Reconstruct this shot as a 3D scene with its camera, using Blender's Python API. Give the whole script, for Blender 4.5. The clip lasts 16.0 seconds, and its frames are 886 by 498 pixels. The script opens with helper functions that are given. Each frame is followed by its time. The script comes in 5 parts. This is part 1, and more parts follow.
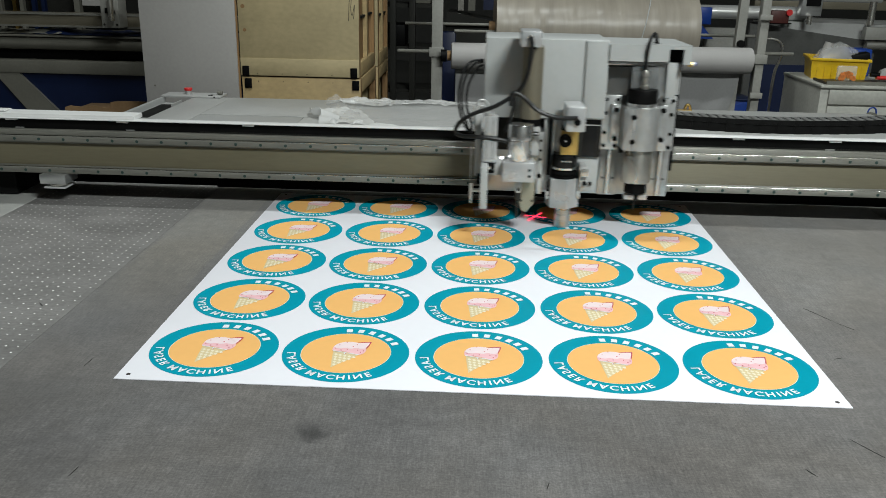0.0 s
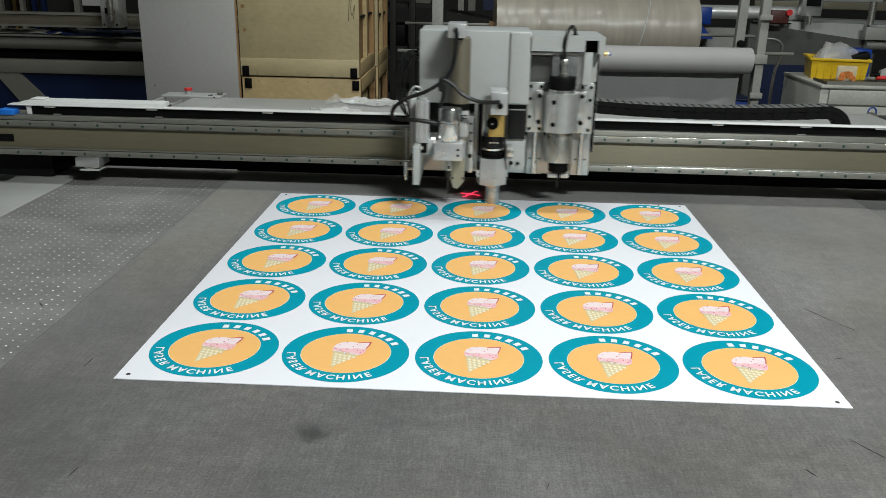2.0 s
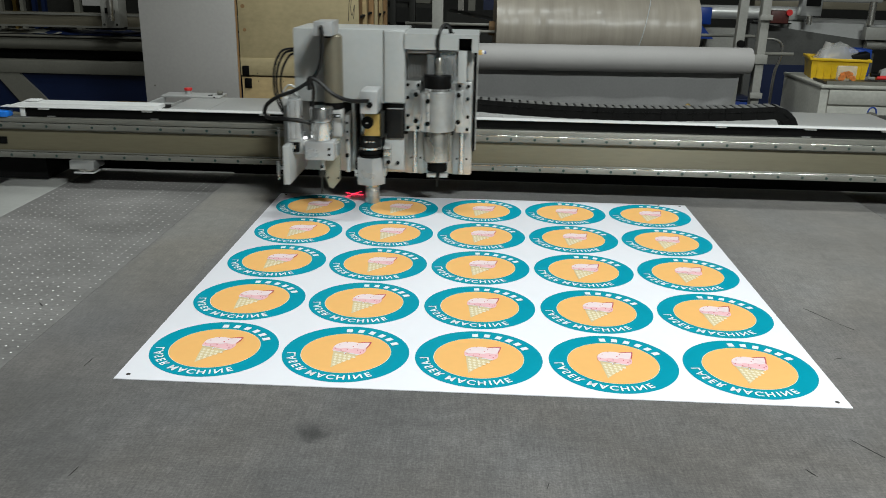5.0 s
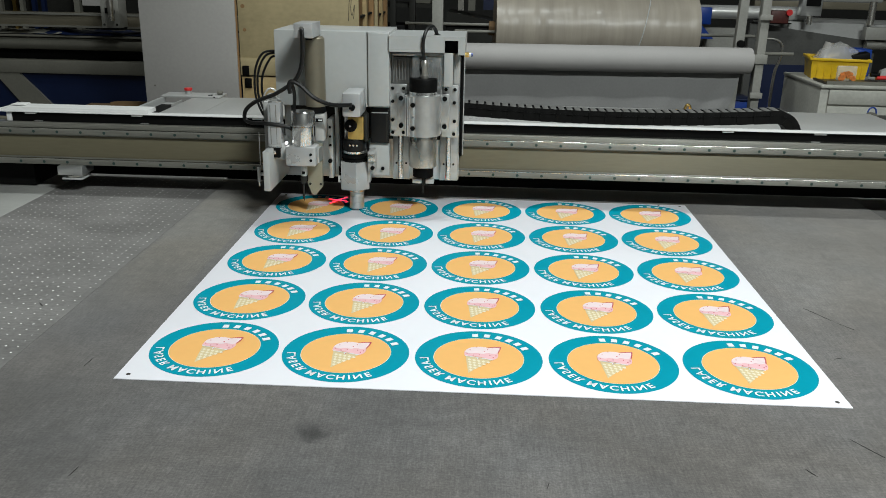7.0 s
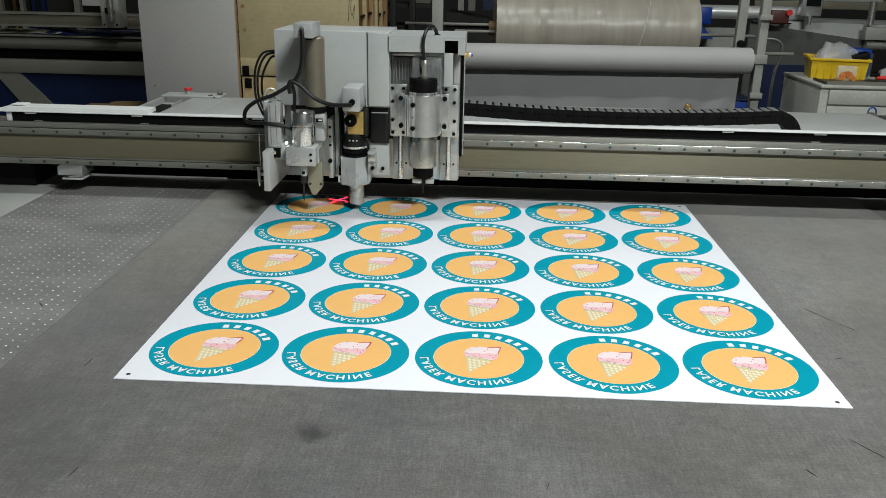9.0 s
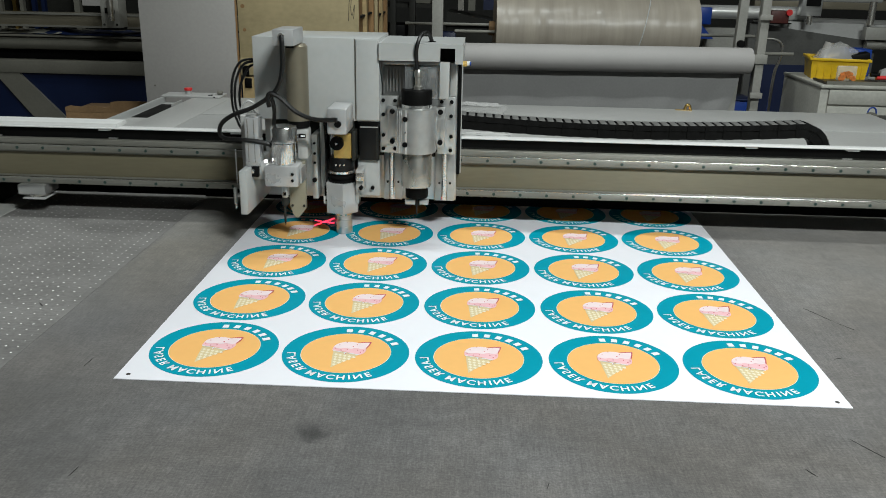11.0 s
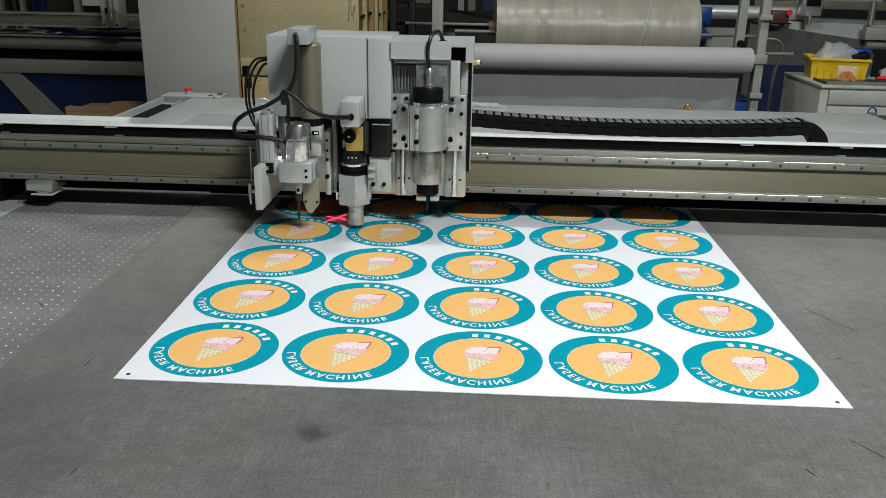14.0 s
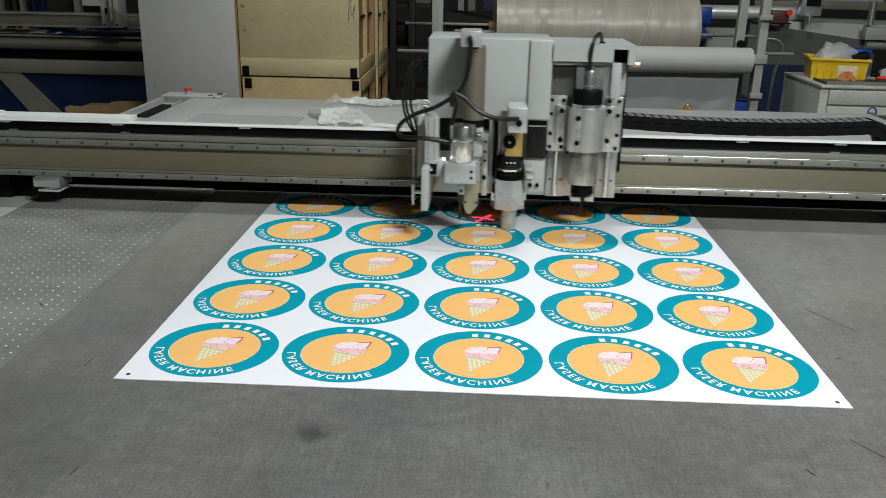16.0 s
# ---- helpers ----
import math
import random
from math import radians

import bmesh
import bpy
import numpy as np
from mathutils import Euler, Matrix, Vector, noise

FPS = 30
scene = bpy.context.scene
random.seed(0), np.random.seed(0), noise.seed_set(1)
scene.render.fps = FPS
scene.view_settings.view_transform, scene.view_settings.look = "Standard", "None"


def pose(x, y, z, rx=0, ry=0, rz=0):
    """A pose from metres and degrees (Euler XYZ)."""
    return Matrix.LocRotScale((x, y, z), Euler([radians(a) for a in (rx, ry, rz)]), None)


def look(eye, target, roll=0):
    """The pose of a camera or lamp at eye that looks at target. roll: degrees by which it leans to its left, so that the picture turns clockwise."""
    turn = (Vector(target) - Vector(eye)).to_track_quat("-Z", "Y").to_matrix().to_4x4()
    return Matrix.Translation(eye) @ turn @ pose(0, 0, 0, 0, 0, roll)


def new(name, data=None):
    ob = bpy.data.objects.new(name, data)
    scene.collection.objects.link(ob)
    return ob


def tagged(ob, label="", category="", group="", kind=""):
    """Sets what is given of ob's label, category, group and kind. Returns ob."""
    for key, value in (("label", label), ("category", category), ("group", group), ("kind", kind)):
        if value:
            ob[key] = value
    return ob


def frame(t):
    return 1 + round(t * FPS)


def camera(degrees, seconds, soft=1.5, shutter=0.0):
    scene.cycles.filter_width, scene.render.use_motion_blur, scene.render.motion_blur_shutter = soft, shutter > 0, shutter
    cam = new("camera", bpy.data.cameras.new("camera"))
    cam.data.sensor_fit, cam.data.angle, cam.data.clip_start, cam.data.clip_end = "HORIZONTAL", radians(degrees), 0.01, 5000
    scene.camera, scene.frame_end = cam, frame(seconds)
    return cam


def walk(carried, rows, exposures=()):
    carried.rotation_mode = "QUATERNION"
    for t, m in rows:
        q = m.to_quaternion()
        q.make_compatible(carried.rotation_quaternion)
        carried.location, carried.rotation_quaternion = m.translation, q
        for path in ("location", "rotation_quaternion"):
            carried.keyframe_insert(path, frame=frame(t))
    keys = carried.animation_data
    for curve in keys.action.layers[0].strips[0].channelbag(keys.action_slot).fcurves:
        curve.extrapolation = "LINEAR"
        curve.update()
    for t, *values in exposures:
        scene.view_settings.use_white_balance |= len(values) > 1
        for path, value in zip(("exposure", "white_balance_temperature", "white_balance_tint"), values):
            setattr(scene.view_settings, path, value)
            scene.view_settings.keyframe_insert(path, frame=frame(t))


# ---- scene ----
TABLE = 0.80          # height of the cutting bed, m
PITCH = 0.24          # pitch of the printed badges, m

# ---- camera ----
cam = camera(55.71, 16.0, soft=0.8, shutter=0.5)
EYE = Vector((-0.0079, -1.8452, TABLE + 0.6690))
AIM = Vector((-0.04020, 0.94654, -0.32017))
walk(cam, [(0.0, look(EYE, EYE + AIM, 1.123)), (16.0, look(EYE, EYE + AIM, 1.123))])

# ---- light: a dim hall, tube lamps over the machine and added fill lamps ----
scene.view_settings.exposure = 0.0
world = bpy.data.worlds.new("hall_air")
scene.world = world
world.use_nodes = True
world.node_tree.nodes["Background"].inputs[0].default_value = (0.70, 0.70, 0.66, 1)
world.node_tree.nodes["Background"].inputs[1].default_value = 0.003


def tube_or_fill_lamp(x, y, z, length, watts, turn=0.0):
    """A rectangular lamp that shines down from the ceiling: a tube fitting, or an added fill."""
    data = bpy.data.lights.new("tube_or_fill_lamp", "AREA")
    data.shape, data.size, data.size_y = "RECTANGLE", length, 0.22
    data.energy, data.color = watts, (0.935, 1.0, 0.98)
    ob = new("tube_or_fill_light", data)
    ob.matrix_basis = pose(x, y, z, 0, 0, turn)
    return ob


# two tube lamps set by the shadows, then three unseen fills that brighten the sides
for lamp_x, lamp_y, lamp_z, lamp_l, lamp_w in ((2.4, -3.6, 5.2, 1.8, 530), (0.35, 1.2, 5.2, 1.2, 106), (4.8, -3.6, 5.2, 1.6, 20),
                                               (3.3, 3.3, 5.2, 1.6, 5), (-4.6, 2.9, 5.2, 1.6, 45)):
    tube_or_fill_lamp(lamp_x, lamp_y, lamp_z, lamp_l, lamp_w)


# ---- materials ----
def material(name, colour, rough=0.5, metal=0.0, vary=0.12, scale=6.0, fine=60.0, bump=0.05, rough_vary=0.1,
             stretch=(1, 1, 1), coat=0.0, alpha=1.0, transmission=0.0, spec=0.5, sheen=0.0):
    m = bpy.data.materials.new(name)
    m.use_nodes = True
    nt = m.node_tree
    nodes, links = nt.nodes, nt.links
    bsdf = nodes["Principled BSDF"]
    tex = nodes.new("ShaderNodeTexCoord")
    mp = nodes.new("ShaderNodeMapping")
    mp.inputs["Scale"].default_value = stretch
    links.new(tex.outputs["Object"], mp.inputs["Vector"])
    big = nodes.new("ShaderNodeTexNoise")
    big.inputs["Scale"].default_value, big.inputs["Detail"].default_value = scale, 6
    small = nodes.new("ShaderNodeTexNoise")
    small.inputs["Scale"].default_value, small.inputs["Detail"].default_value = fine, 4
    links.new(mp.outputs[0], big.inputs["Vector"])
    links.new(mp.outputs[0], small.inputs["Vector"])
    mix = nodes.new("ShaderNodeMath")
    mix.operation = "MULTIPLY_ADD"
    mix.inputs[1].default_value = 0.4
    links.new(small.outputs["Fac"], mix.inputs[0])
    half = nodes.new("ShaderNodeMath")
    half.operation = "MULTIPLY"
    half.inputs[1].default_value = 0.6
    links.new(big.outputs["Fac"], half.inputs[0])
    links.new(half.outputs[0], mix.inputs[2])
    ramp = nodes.new("ShaderNodeValToRGB")
    lo = [max(0.0, c * (1 - vary * 1.6)) for c in colour]
    hi = [min(1.0, c * (1 + vary * 1.2)) for c in colour]
    ramp.color_ramp.elements[0].position, ramp.color_ramp.elements[1].position = 0.32, 0.68
    ramp.color_ramp.elements[0].color = (*lo, 1)
    ramp.color_ramp.elements[1].color = (*hi, 1)
    links.new(mix.outputs[0], ramp.inputs[0])
    links.new(ramp.outputs[0], bsdf.inputs["Base Color"])
    rr = nodes.new("ShaderNodeMapRange")
    rr.inputs["To Min"].default_value = max(0.02, rough - rough_vary)
    rr.inputs["To Max"].default_value = min(1.0, rough + rough_vary)
    links.new(big.outputs["Fac"], rr.inputs["Value"])
    links.new(rr.outputs[0], bsdf.inputs["Roughness"])
    bsdf.inputs["Metallic"].default_value = metal
    bsdf.inputs["Coat Weight"].default_value = coat
    bsdf.inputs["Specular IOR Level"].default_value = spec
    bsdf.inputs["Sheen Weight"].default_value, bsdf.inputs["Sheen Roughness"].default_value = sheen, 0.5
    bsdf.inputs["Alpha"].default_value = alpha
    bsdf.inputs["Transmission Weight"].default_value = transmission
    if bump:
        bm_node = nodes.new("ShaderNodeBump")
        bm_node.inputs["Strength"].default_value = bump
        bm_node.inputs["Distance"].default_value = 0.002
        links.new(small.outputs["Fac"], bm_node.inputs["Height"])
        links.new(bm_node.outputs[0], bsdf.inputs["Normal"])
    return m


def glowing(name, colour, strength):
    m = material(name, colour, 0.5)
    b = m.node_tree.nodes["Principled BSDF"]
    b.inputs["Emission Color"].default_value = (*colour, 1)
    b.inputs["Emission Strength"].default_value = strength
    return m


def brushed(m, amount=0.9):
    """Metal ground lengthwise: its gloss spreads across the grain."""
    nodes = m.node_tree.nodes
    tangent = nodes.new("ShaderNodeTangent")
    tangent.direction_type = "UV_MAP"
    nodes["Principled BSDF"].inputs["Anisotropic"].default_value = amount
    m.node_tree.links.new(tangent.outputs[0], nodes["Principled BSDF"].inputs["Tangent"])
    return m


WHITE = material("light_powder_coat", (0.42, 0.43, 0.425), 0.32, vary=0.04, scale=3, bump=0.03)
LIP_WHITE = material("white_cover_paint", (0.66, 0.66, 0.65), 0.4, vary=0.05, scale=3, bump=0.03)
DECK = material("light_grey_deck", (0.40, 0.40, 0.39), 0.45, vary=0.06, scale=4, bump=0.03)
DECK_GREY = material("grey_deck_inset", (0.33, 0.33, 0.325), 0.5, vary=0.05, scale=5)
ALU = material("brushed_aluminium", (0.60, 0.605, 0.60), 0.33, 0.85, vary=0.06, fine=200, stretch=(1, 1, 14), bump=0.03)
ALU_MILLED = material("milled_aluminium", (0.64, 0.645, 0.64), 0.33, 0.78, vary=0.08, scale=18, bump=0.04)
BLASTED = material("bead_blasted_aluminium", (0.50, 0.505, 0.51), 0.30, 0.4, vary=0.05, scale=14, bump=0.03)
STEEL = material("polished_steel", (0.68, 0.66, 0.61), 0.27, 0.9, vary=0.06, fine=120, rough_vary=0.06)
CHROME = material("chrome", (0.86, 0.86, 0.85), 0.14, 0.95, vary=0.03, bump=0.0, rough_vary=0.04)
RAIL = brushed(material("ground_steel_rail", (0.200, 0.196, 0.172), 0.48, 0.2, rough_vary=0.05, vary=0.14, scale=9, stretch=(0.7, 9, 9), bump=0.03))
ARRIS = material("polished_rail_edge", (0.62, 0.62, 0.58), 0.16, 1.0, vary=0.05, scale=12, bump=0.0, rough_vary=0.05)
BEIGE = brushed(material("champagne_anodised", (0.165, 0.148, 0.098), 0.6, 0.12, rough_vary=0.03, vary=0.08, scale=3, stretch=(0.4, 3, 3), bump=0.03))
BEIGE_TUBE = material("champagne_tube", (0.24, 0.215, 0.16), 0.36, 0.5, vary=0.05, scale=4)
KNIFE_PLATE = material("pale_champagne_plate", (0.36, 0.34, 0.26), 0.38, 0.45, vary=0.06, scale=12)
MOTOR_GREY = material("cast_motor_grey", (0.20, 0.20, 0.195), 0.42, 0.3, vary=0.10, scale=18)
BLACK = material("black_plastic", (0.005, 0.005, 0.005), 0.5, spec=0.08, vary=0.2, scale=12)
BLACK_GLOSS = material("black_anodised", (0.010, 0.010, 0.010), 0.3, spec=0.25, vary=0.2, scale=14)
RUBBER = material("black_rubber_cable", (0.009, 0.009, 0.009), 0.4, spec=0.3, vary=0.2, scale=20)
CHAIN = material("black_chain_plastic", (0.007, 0.007, 0.007), 0.5, spec=0.15, vary=0.25, scale=20)
CHAIN_BAR = material("grey_chain_bar", (0.14, 0.14, 0.135), 0.4, vary=0.15, scale=20)
BRASS = material("brass", (0.62, 0.42, 0.14), 0.3, 1.0, vary=0.08, scale=20)
GOLD = material("gold_label_metal", (0.55, 0.38, 0.12), 0.35, 0.7, vary=0.1, scale=15)
MAROON = material("dark_red_paint", (0.075, 0.018, 0.014), 0.5, vary=0.15)
RED = material("red_plastic", (0.62, 0.03, 0.03), 0.35, vary=0.1)
BLUE = material("blue_paint", (0.003, 0.010, 0.045), 0.45, vary=0.12, scale=4)
BLUE_BRIGHT = material("bright_blue_paint", (0.006, 0.042, 0.26), 0.4, vary=0.1, scale=4)
BLUE_PLUG = material("blue_plug_plastic", (0.01, 0.16, 0.62), 0.4, vary=0.06)
BOLT = material("greenish_bolt", (0.025, 0.055, 0.048), 0.4, 0.3, vary=0.2)
GUARD = material("smoky_clear_plastic", (0.30, 0.31, 0.31), 0.15, vary=0.05, bump=0.0, alpha=0.30)
CLEAR_HOSE = material("milky_hose", (0.72, 0.73, 0.72), 0.25, vary=0.05, transmission=0.4)
FILM = material("crumpled_plastic_film", (0.74, 0.74, 0.73), 0.24, vary=0.04, scale=8, alpha=0.34)
FILM_WHITE = material("milky_plastic_film", (0.80, 0.80, 0.79), 0.3, vary=0.04, scale=8, alpha=0.62)
SHEET_WHITE = material("white_printed_board", (0.750, 0.745, 0.790), 0.45, spec=0.3, vary=0.012, scale=5, bump=0.01)
TEAL = material("teal_print", (0.000, 0.268, 0.365), 0.5, spec=0.08, vary=0.03, bump=0.01)
ORANGE = material("apricot_print", (0.80, 0.44, 0.15), 0.5, spec=0.1, vary=0.02, bump=0.01)
PINK = material("pink_print", (0.84, 0.50, 0.53), 0.38, vary=0.03, bump=0.01)
PALE_PINK = material("pale_pink_print", (0.84, 0.69, 0.71), 0.38, vary=0.03, bump=0.01)
WAFER = material("wafer_print", (0.66, 0.54, 0.31), 0.38, vary=0.04, bump=0.01)
WAFER_PALE = material("pale_wafer_print", (0.80, 0.73, 0.56), 0.38, vary=0.04, bump=0.01)
CRIMSON = material("crimson_print", (0.50, 0.06, 0.10), 0.38, vary=0.05, bump=0.01)
PRINT_WHITE = material("white_print", (0.76, 0.78, 0.80), 0.38, vary=0.01, bump=0.01)
INK = material("dark_print", (0.05, 0.04, 0.04), 0.4)
PLYWOOD = material("pale_plywood", (0.47, 0.385, 0.22), 0.62, vary=0.11, scale=3.0, fine=26, stretch=(1, 1, 1.6), bump=0.05)
PLYWOOD_LOW = material("yellow_plywood", (0.46, 0.34, 0.17), 0.62, vary=0.14, scale=3.0, fine=26, stretch=(1, 1, 1.6), bump=0.05)
TIMBER = material("raw_timber", (0.30, 0.175, 0.075), 0.66, vary=0.2, scale=4, fine=40, stretch=(6, 6, 1), bump=0.12)
POST_GREY = material("pale_grey_post_paint", (0.29, 0.285, 0.26), 0.45, vary=0.10, scale=5)
GREY_PAINT = material("grey_machine_paint", (0.155, 0.150, 0.126), 0.45, vary=0.1, scale=4)
FAR_GREY = material("mid_grey_machine_paint", (0.085, 0.085, 0.080), 0.45, vary=0.15, scale=4)
DARK_GREY = material("dark_grey_paint", (0.024, 0.024, 0.021), 0.5, spec=0.2, vary=0.15, scale=4)
PANEL_WHITE = material("off_white_panel", (0.36, 0.345, 0.33), 0.5, vary=0.05, scale=2, bump=0.03)
ROLL_WHITE = material("white_nonwoven_roll", (0.43, 0.415, 0.405), 0.7, vary=0.03, scale=5, fine=90, bump=0.06)
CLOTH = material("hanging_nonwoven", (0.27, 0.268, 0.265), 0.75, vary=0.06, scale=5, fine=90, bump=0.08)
FILM_ROLL = material("glossy_film_roll", (0.33, 0.295, 0.245), 0.36, vary=0.12, scale=0.8, fine=3.2, stretch=(9, 1, 1), bump=0.9, spec=0.45)
OILY = material("oil_stained_steel", (0.055, 0.045, 0.030), 0.45, 0.3, vary=0.45, scale=14, fine=70)
YELLOW = material("yellow_crate_plastic", (0.66, 0.42, 0.01), 0.42, vary=0.08, scale=8)
ORANGE_PART = material("orange_plastic", (0.62, 0.20, 0.05), 0.4, vary=0.2, scale=60)
CARDBOARD = material("brown_cardboard", (0.27, 0.165, 0.08), 0.8, vary=0.14, scale=6, bump=0.1)
CONCRETE = material("grey_concrete_floor", (0.09, 0.09, 0.082), 0.6, vary=0.2, scale=1.2, fine=25, bump=0.1)
WALL = material("hall_wall_paint", (0.06, 0.06, 0.055), 0.8, vary=0.12, scale=1.0, fine=15)
BOUNCE_WALL = material("bounce_wall_paint", (0.12, 0.12, 0.115), 0.8, vary=0.08, scale=1.0, fine=15)
CABINET = material("grey_green_cabinet", (0.40, 0.395, 0.355), 0.5, vary=0.13, scale=5)
CEILING = material("dim_roof_sheet", (0.06, 0.06, 0.056), 0.8, vary=0.12, scale=1.0)
FOIL = material("silver_film", (0.74, 0.74, 0.72), 0.24, 0.55, vary=0.08, scale=6, stretch=(0.5, 4, 4), bump=0.1)
LASER = glowing("red_laser_light", (1.0, 0.04, 0.09), 3.5)
LED = glowing("white_led", (1.0, 1.0, 1.0), 3.0)


def felt_material():
    """The worn grey felt belt: fine cross weave, faint dark blotches, one oily stain, a few scratches and a painted-in
    vignette at the front left.
    """
    m = material("grey_felt_belt", (0.1175, 0.1112, 0.1080), 0.8, spec=0.3, sheen=0.25, vary=0.16, scale=26, fine=480, bump=0.12, stretch=(1, 1.6, 1))
    nt = m.node_tree
    nodes, links = nt.nodes, nt.links
    bsdf = nodes["Principled BSDF"]
    source = bsdf.inputs["Base Color"].links[0].from_socket
    tex = nodes.new("ShaderNodeTexCoord")

    def times(socket, factor_socket):
        mul = nodes.new("ShaderNodeMix")
        mul.data_type, mul.blend_type = "RGBA", "MULTIPLY"
        mul.inputs["Factor"].default_value = 1.0
        links.new(socket, mul.inputs["A"])
        links.new(factor_socket, mul.inputs["B"])
        return mul.outputs["Result"]

    # weave: thin threads across the belt
    for axis, strength in (((520, 40, 1), 0.13), ((40, 420, 1), 0.10), ((150, 9, 1), 0.09), ((240, 240, 1), 0.22), ((115, 60, 1), 0.07)):
        mp = nodes.new("ShaderNodeMapping")
        mp.inputs["Scale"].default_value = axis
        links.new(tex.outputs["Object"], mp.inputs["Vector"])
        n = nodes.new("ShaderNodeTexNoise")
        n.inputs["Scale"].default_value, n.inputs["Detail"].default_value = 1.0, 2
        links.new(mp.outputs[0], n.inputs["Vector"])
        r = nodes.new("ShaderNodeMapRange")
        r.inputs["From Min"].default_value, r.inputs["From Max"].default_value = 0.3, 0.7
        r.inputs["To Min"].default_value, r.inputs["To Max"].default_value = 1 - strength, 1 + strength
        links.new(n.outputs["Fac"], r.inputs["Value"])
        source = times(source, r.outputs[0])
    # smudges
    blot = nodes.new("ShaderNodeTexNoise")
    blot.inputs["Scale"].default_value, blot.inputs["Detail"].default_value = 2.2, 7
    blot.inputs["Roughness"].default_value = 0.65
    links.new(tex.outputs["Object"], blot.inputs["Vector"])
    r = nodes.new("ShaderNodeMapRange")
    r.inputs["From Min"].default_value, r.inputs["From Max"].default_value = 0.36, 0.62
    r.inputs["To Min"].default_value, r.inputs["To Max"].default_value = 0.76, 1.08
    links.new(blot.outputs["Fac"], r.inputs["Value"])
    source = times(source, r.outputs[0])
    tint = nodes.new("ShaderNodeTexNoise")
    tint.inputs["Scale"].default_value, tint.inputs["Detail"].default_value = 3.3, 5
    links.new(tex.outputs["Object"], tint.inputs["Vector"])
    shade = nodes.new("ShaderNodeValToRGB")
    shade.color_ramp.elements[0].position, shade.color_ramp.elements[1].position = 0.38, 0.62
    shade.color_ramp.elements[0].color = (0.985, 1.0, 1.02, 1)
    shade.color_ramp.elements[1].color = (1.03, 1.0, 0.96, 1)
    links.new(tint.outputs["Fac"], shade.inputs[0])
    source = times(source, shade.outputs[0])
    # oil stain, small blotches; the widest spot paints corner vignetting into the colour
    for sx, sy, rad, depth in ((-0.246, -0.752, 0.024, 0.42), (-0.251, -0.744, 0.050, 0.80), (-0.70, -0.78, 0.24, 0.74), (-0.60, -0.88, 0.06, 0.85), (0.25, -0.80, 0.10, 0.92)):
        wob = nodes.new("ShaderNodeTexNoise")
        wob.inputs["Scale"].default_value = 40
        links.new(tex.outputs["Object"], wob.inputs["Vector"])
        add = nodes.new("ShaderNodeVectorMath")
        add.operation = "MULTIPLY_ADD"
        add.inputs[1].default_value = (0.03, 0.03, 0)
        links.new(wob.outputs["Color"], add.inputs[0])
        links.new(tex.outputs["Object"], add.inputs[2])
        d = nodes.new("ShaderNodeVectorMath")
        d.operation = "DISTANCE"
        d.inputs[1].default_value = (sx + 0.015, sy + 0.015, 0.0)
        links.new(add.outputs[0], d.inputs[0])
        r = nodes.new("ShaderNodeMapRange")
        r.interpolation_type = "SMOOTHSTEP"
        r.inputs["From Min"].default_value, r.inputs["From Max"].default_value = rad * 0.2, rad * 1.3
        r.inputs["To Min"].default_value, r.inputs["To Max"].default_value = depth, 1.0
        links.new(d.outputs["Value"], r.inputs["Value"])
        source = times(source, r.outputs[0])
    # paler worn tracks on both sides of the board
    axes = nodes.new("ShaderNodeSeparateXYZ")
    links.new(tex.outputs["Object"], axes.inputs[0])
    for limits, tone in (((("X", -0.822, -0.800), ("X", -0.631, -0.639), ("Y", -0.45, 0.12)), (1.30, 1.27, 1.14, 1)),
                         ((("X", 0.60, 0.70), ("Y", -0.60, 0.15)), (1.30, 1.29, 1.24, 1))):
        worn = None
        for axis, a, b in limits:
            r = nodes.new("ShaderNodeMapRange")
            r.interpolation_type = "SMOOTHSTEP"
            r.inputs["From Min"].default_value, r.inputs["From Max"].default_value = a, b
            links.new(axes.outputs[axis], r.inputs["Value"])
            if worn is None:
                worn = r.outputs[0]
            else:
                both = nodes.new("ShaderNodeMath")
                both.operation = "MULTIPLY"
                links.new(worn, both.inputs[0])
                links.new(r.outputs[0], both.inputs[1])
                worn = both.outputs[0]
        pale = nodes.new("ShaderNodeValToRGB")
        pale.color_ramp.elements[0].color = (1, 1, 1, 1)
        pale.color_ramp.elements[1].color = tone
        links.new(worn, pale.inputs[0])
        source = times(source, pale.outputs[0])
    links.new(source, bsdf.inputs["Base Color"])
    return m


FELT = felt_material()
FRAME_GREY = material("pale_grey_frame_paint", (0.32, 0.32, 0.305), 0.45, vary=0.06, scale=4)
DOT = material("pale_hole_rim", (0.85, 0.85, 0.83), 0.6)
STRIP = material("perforated_grey_strip", (0.188, 0.182, 0.176), 0.46, vary=0.26, scale=4.2, fine=90, bump=0.05, stretch=(1, 1.7, 1))


# ---- mesh tools ----
def box(bm, x0, x1, y0, y1, z0, z1, bevel=0.0):
    b = bmesh.new()
    bmesh.ops.create_cube(b, size=1.0)
    bmesh.ops.transform(b, matrix=Matrix.Translation(((x0 + x1) / 2, (y0 + y1) / 2, (z0 + z1) / 2))
                        @ Matrix.Diagonal((abs(x1 - x0), abs(y1 - y0), abs(z1 - z0), 1)), verts=b.verts)
    if bevel:
        bmesh.ops.bevel(b, geom=b.edges[:], offset=bevel, segments=2, affect="EDGES", profile=0.5)
    join(bm, b)
    return bm


def join(bm, b):
    me = bpy.data.meshes.new("join")
    b.to_mesh(me)
    b.free()
    bm.from_mesh(me)
    bpy.data.meshes.remove(me)


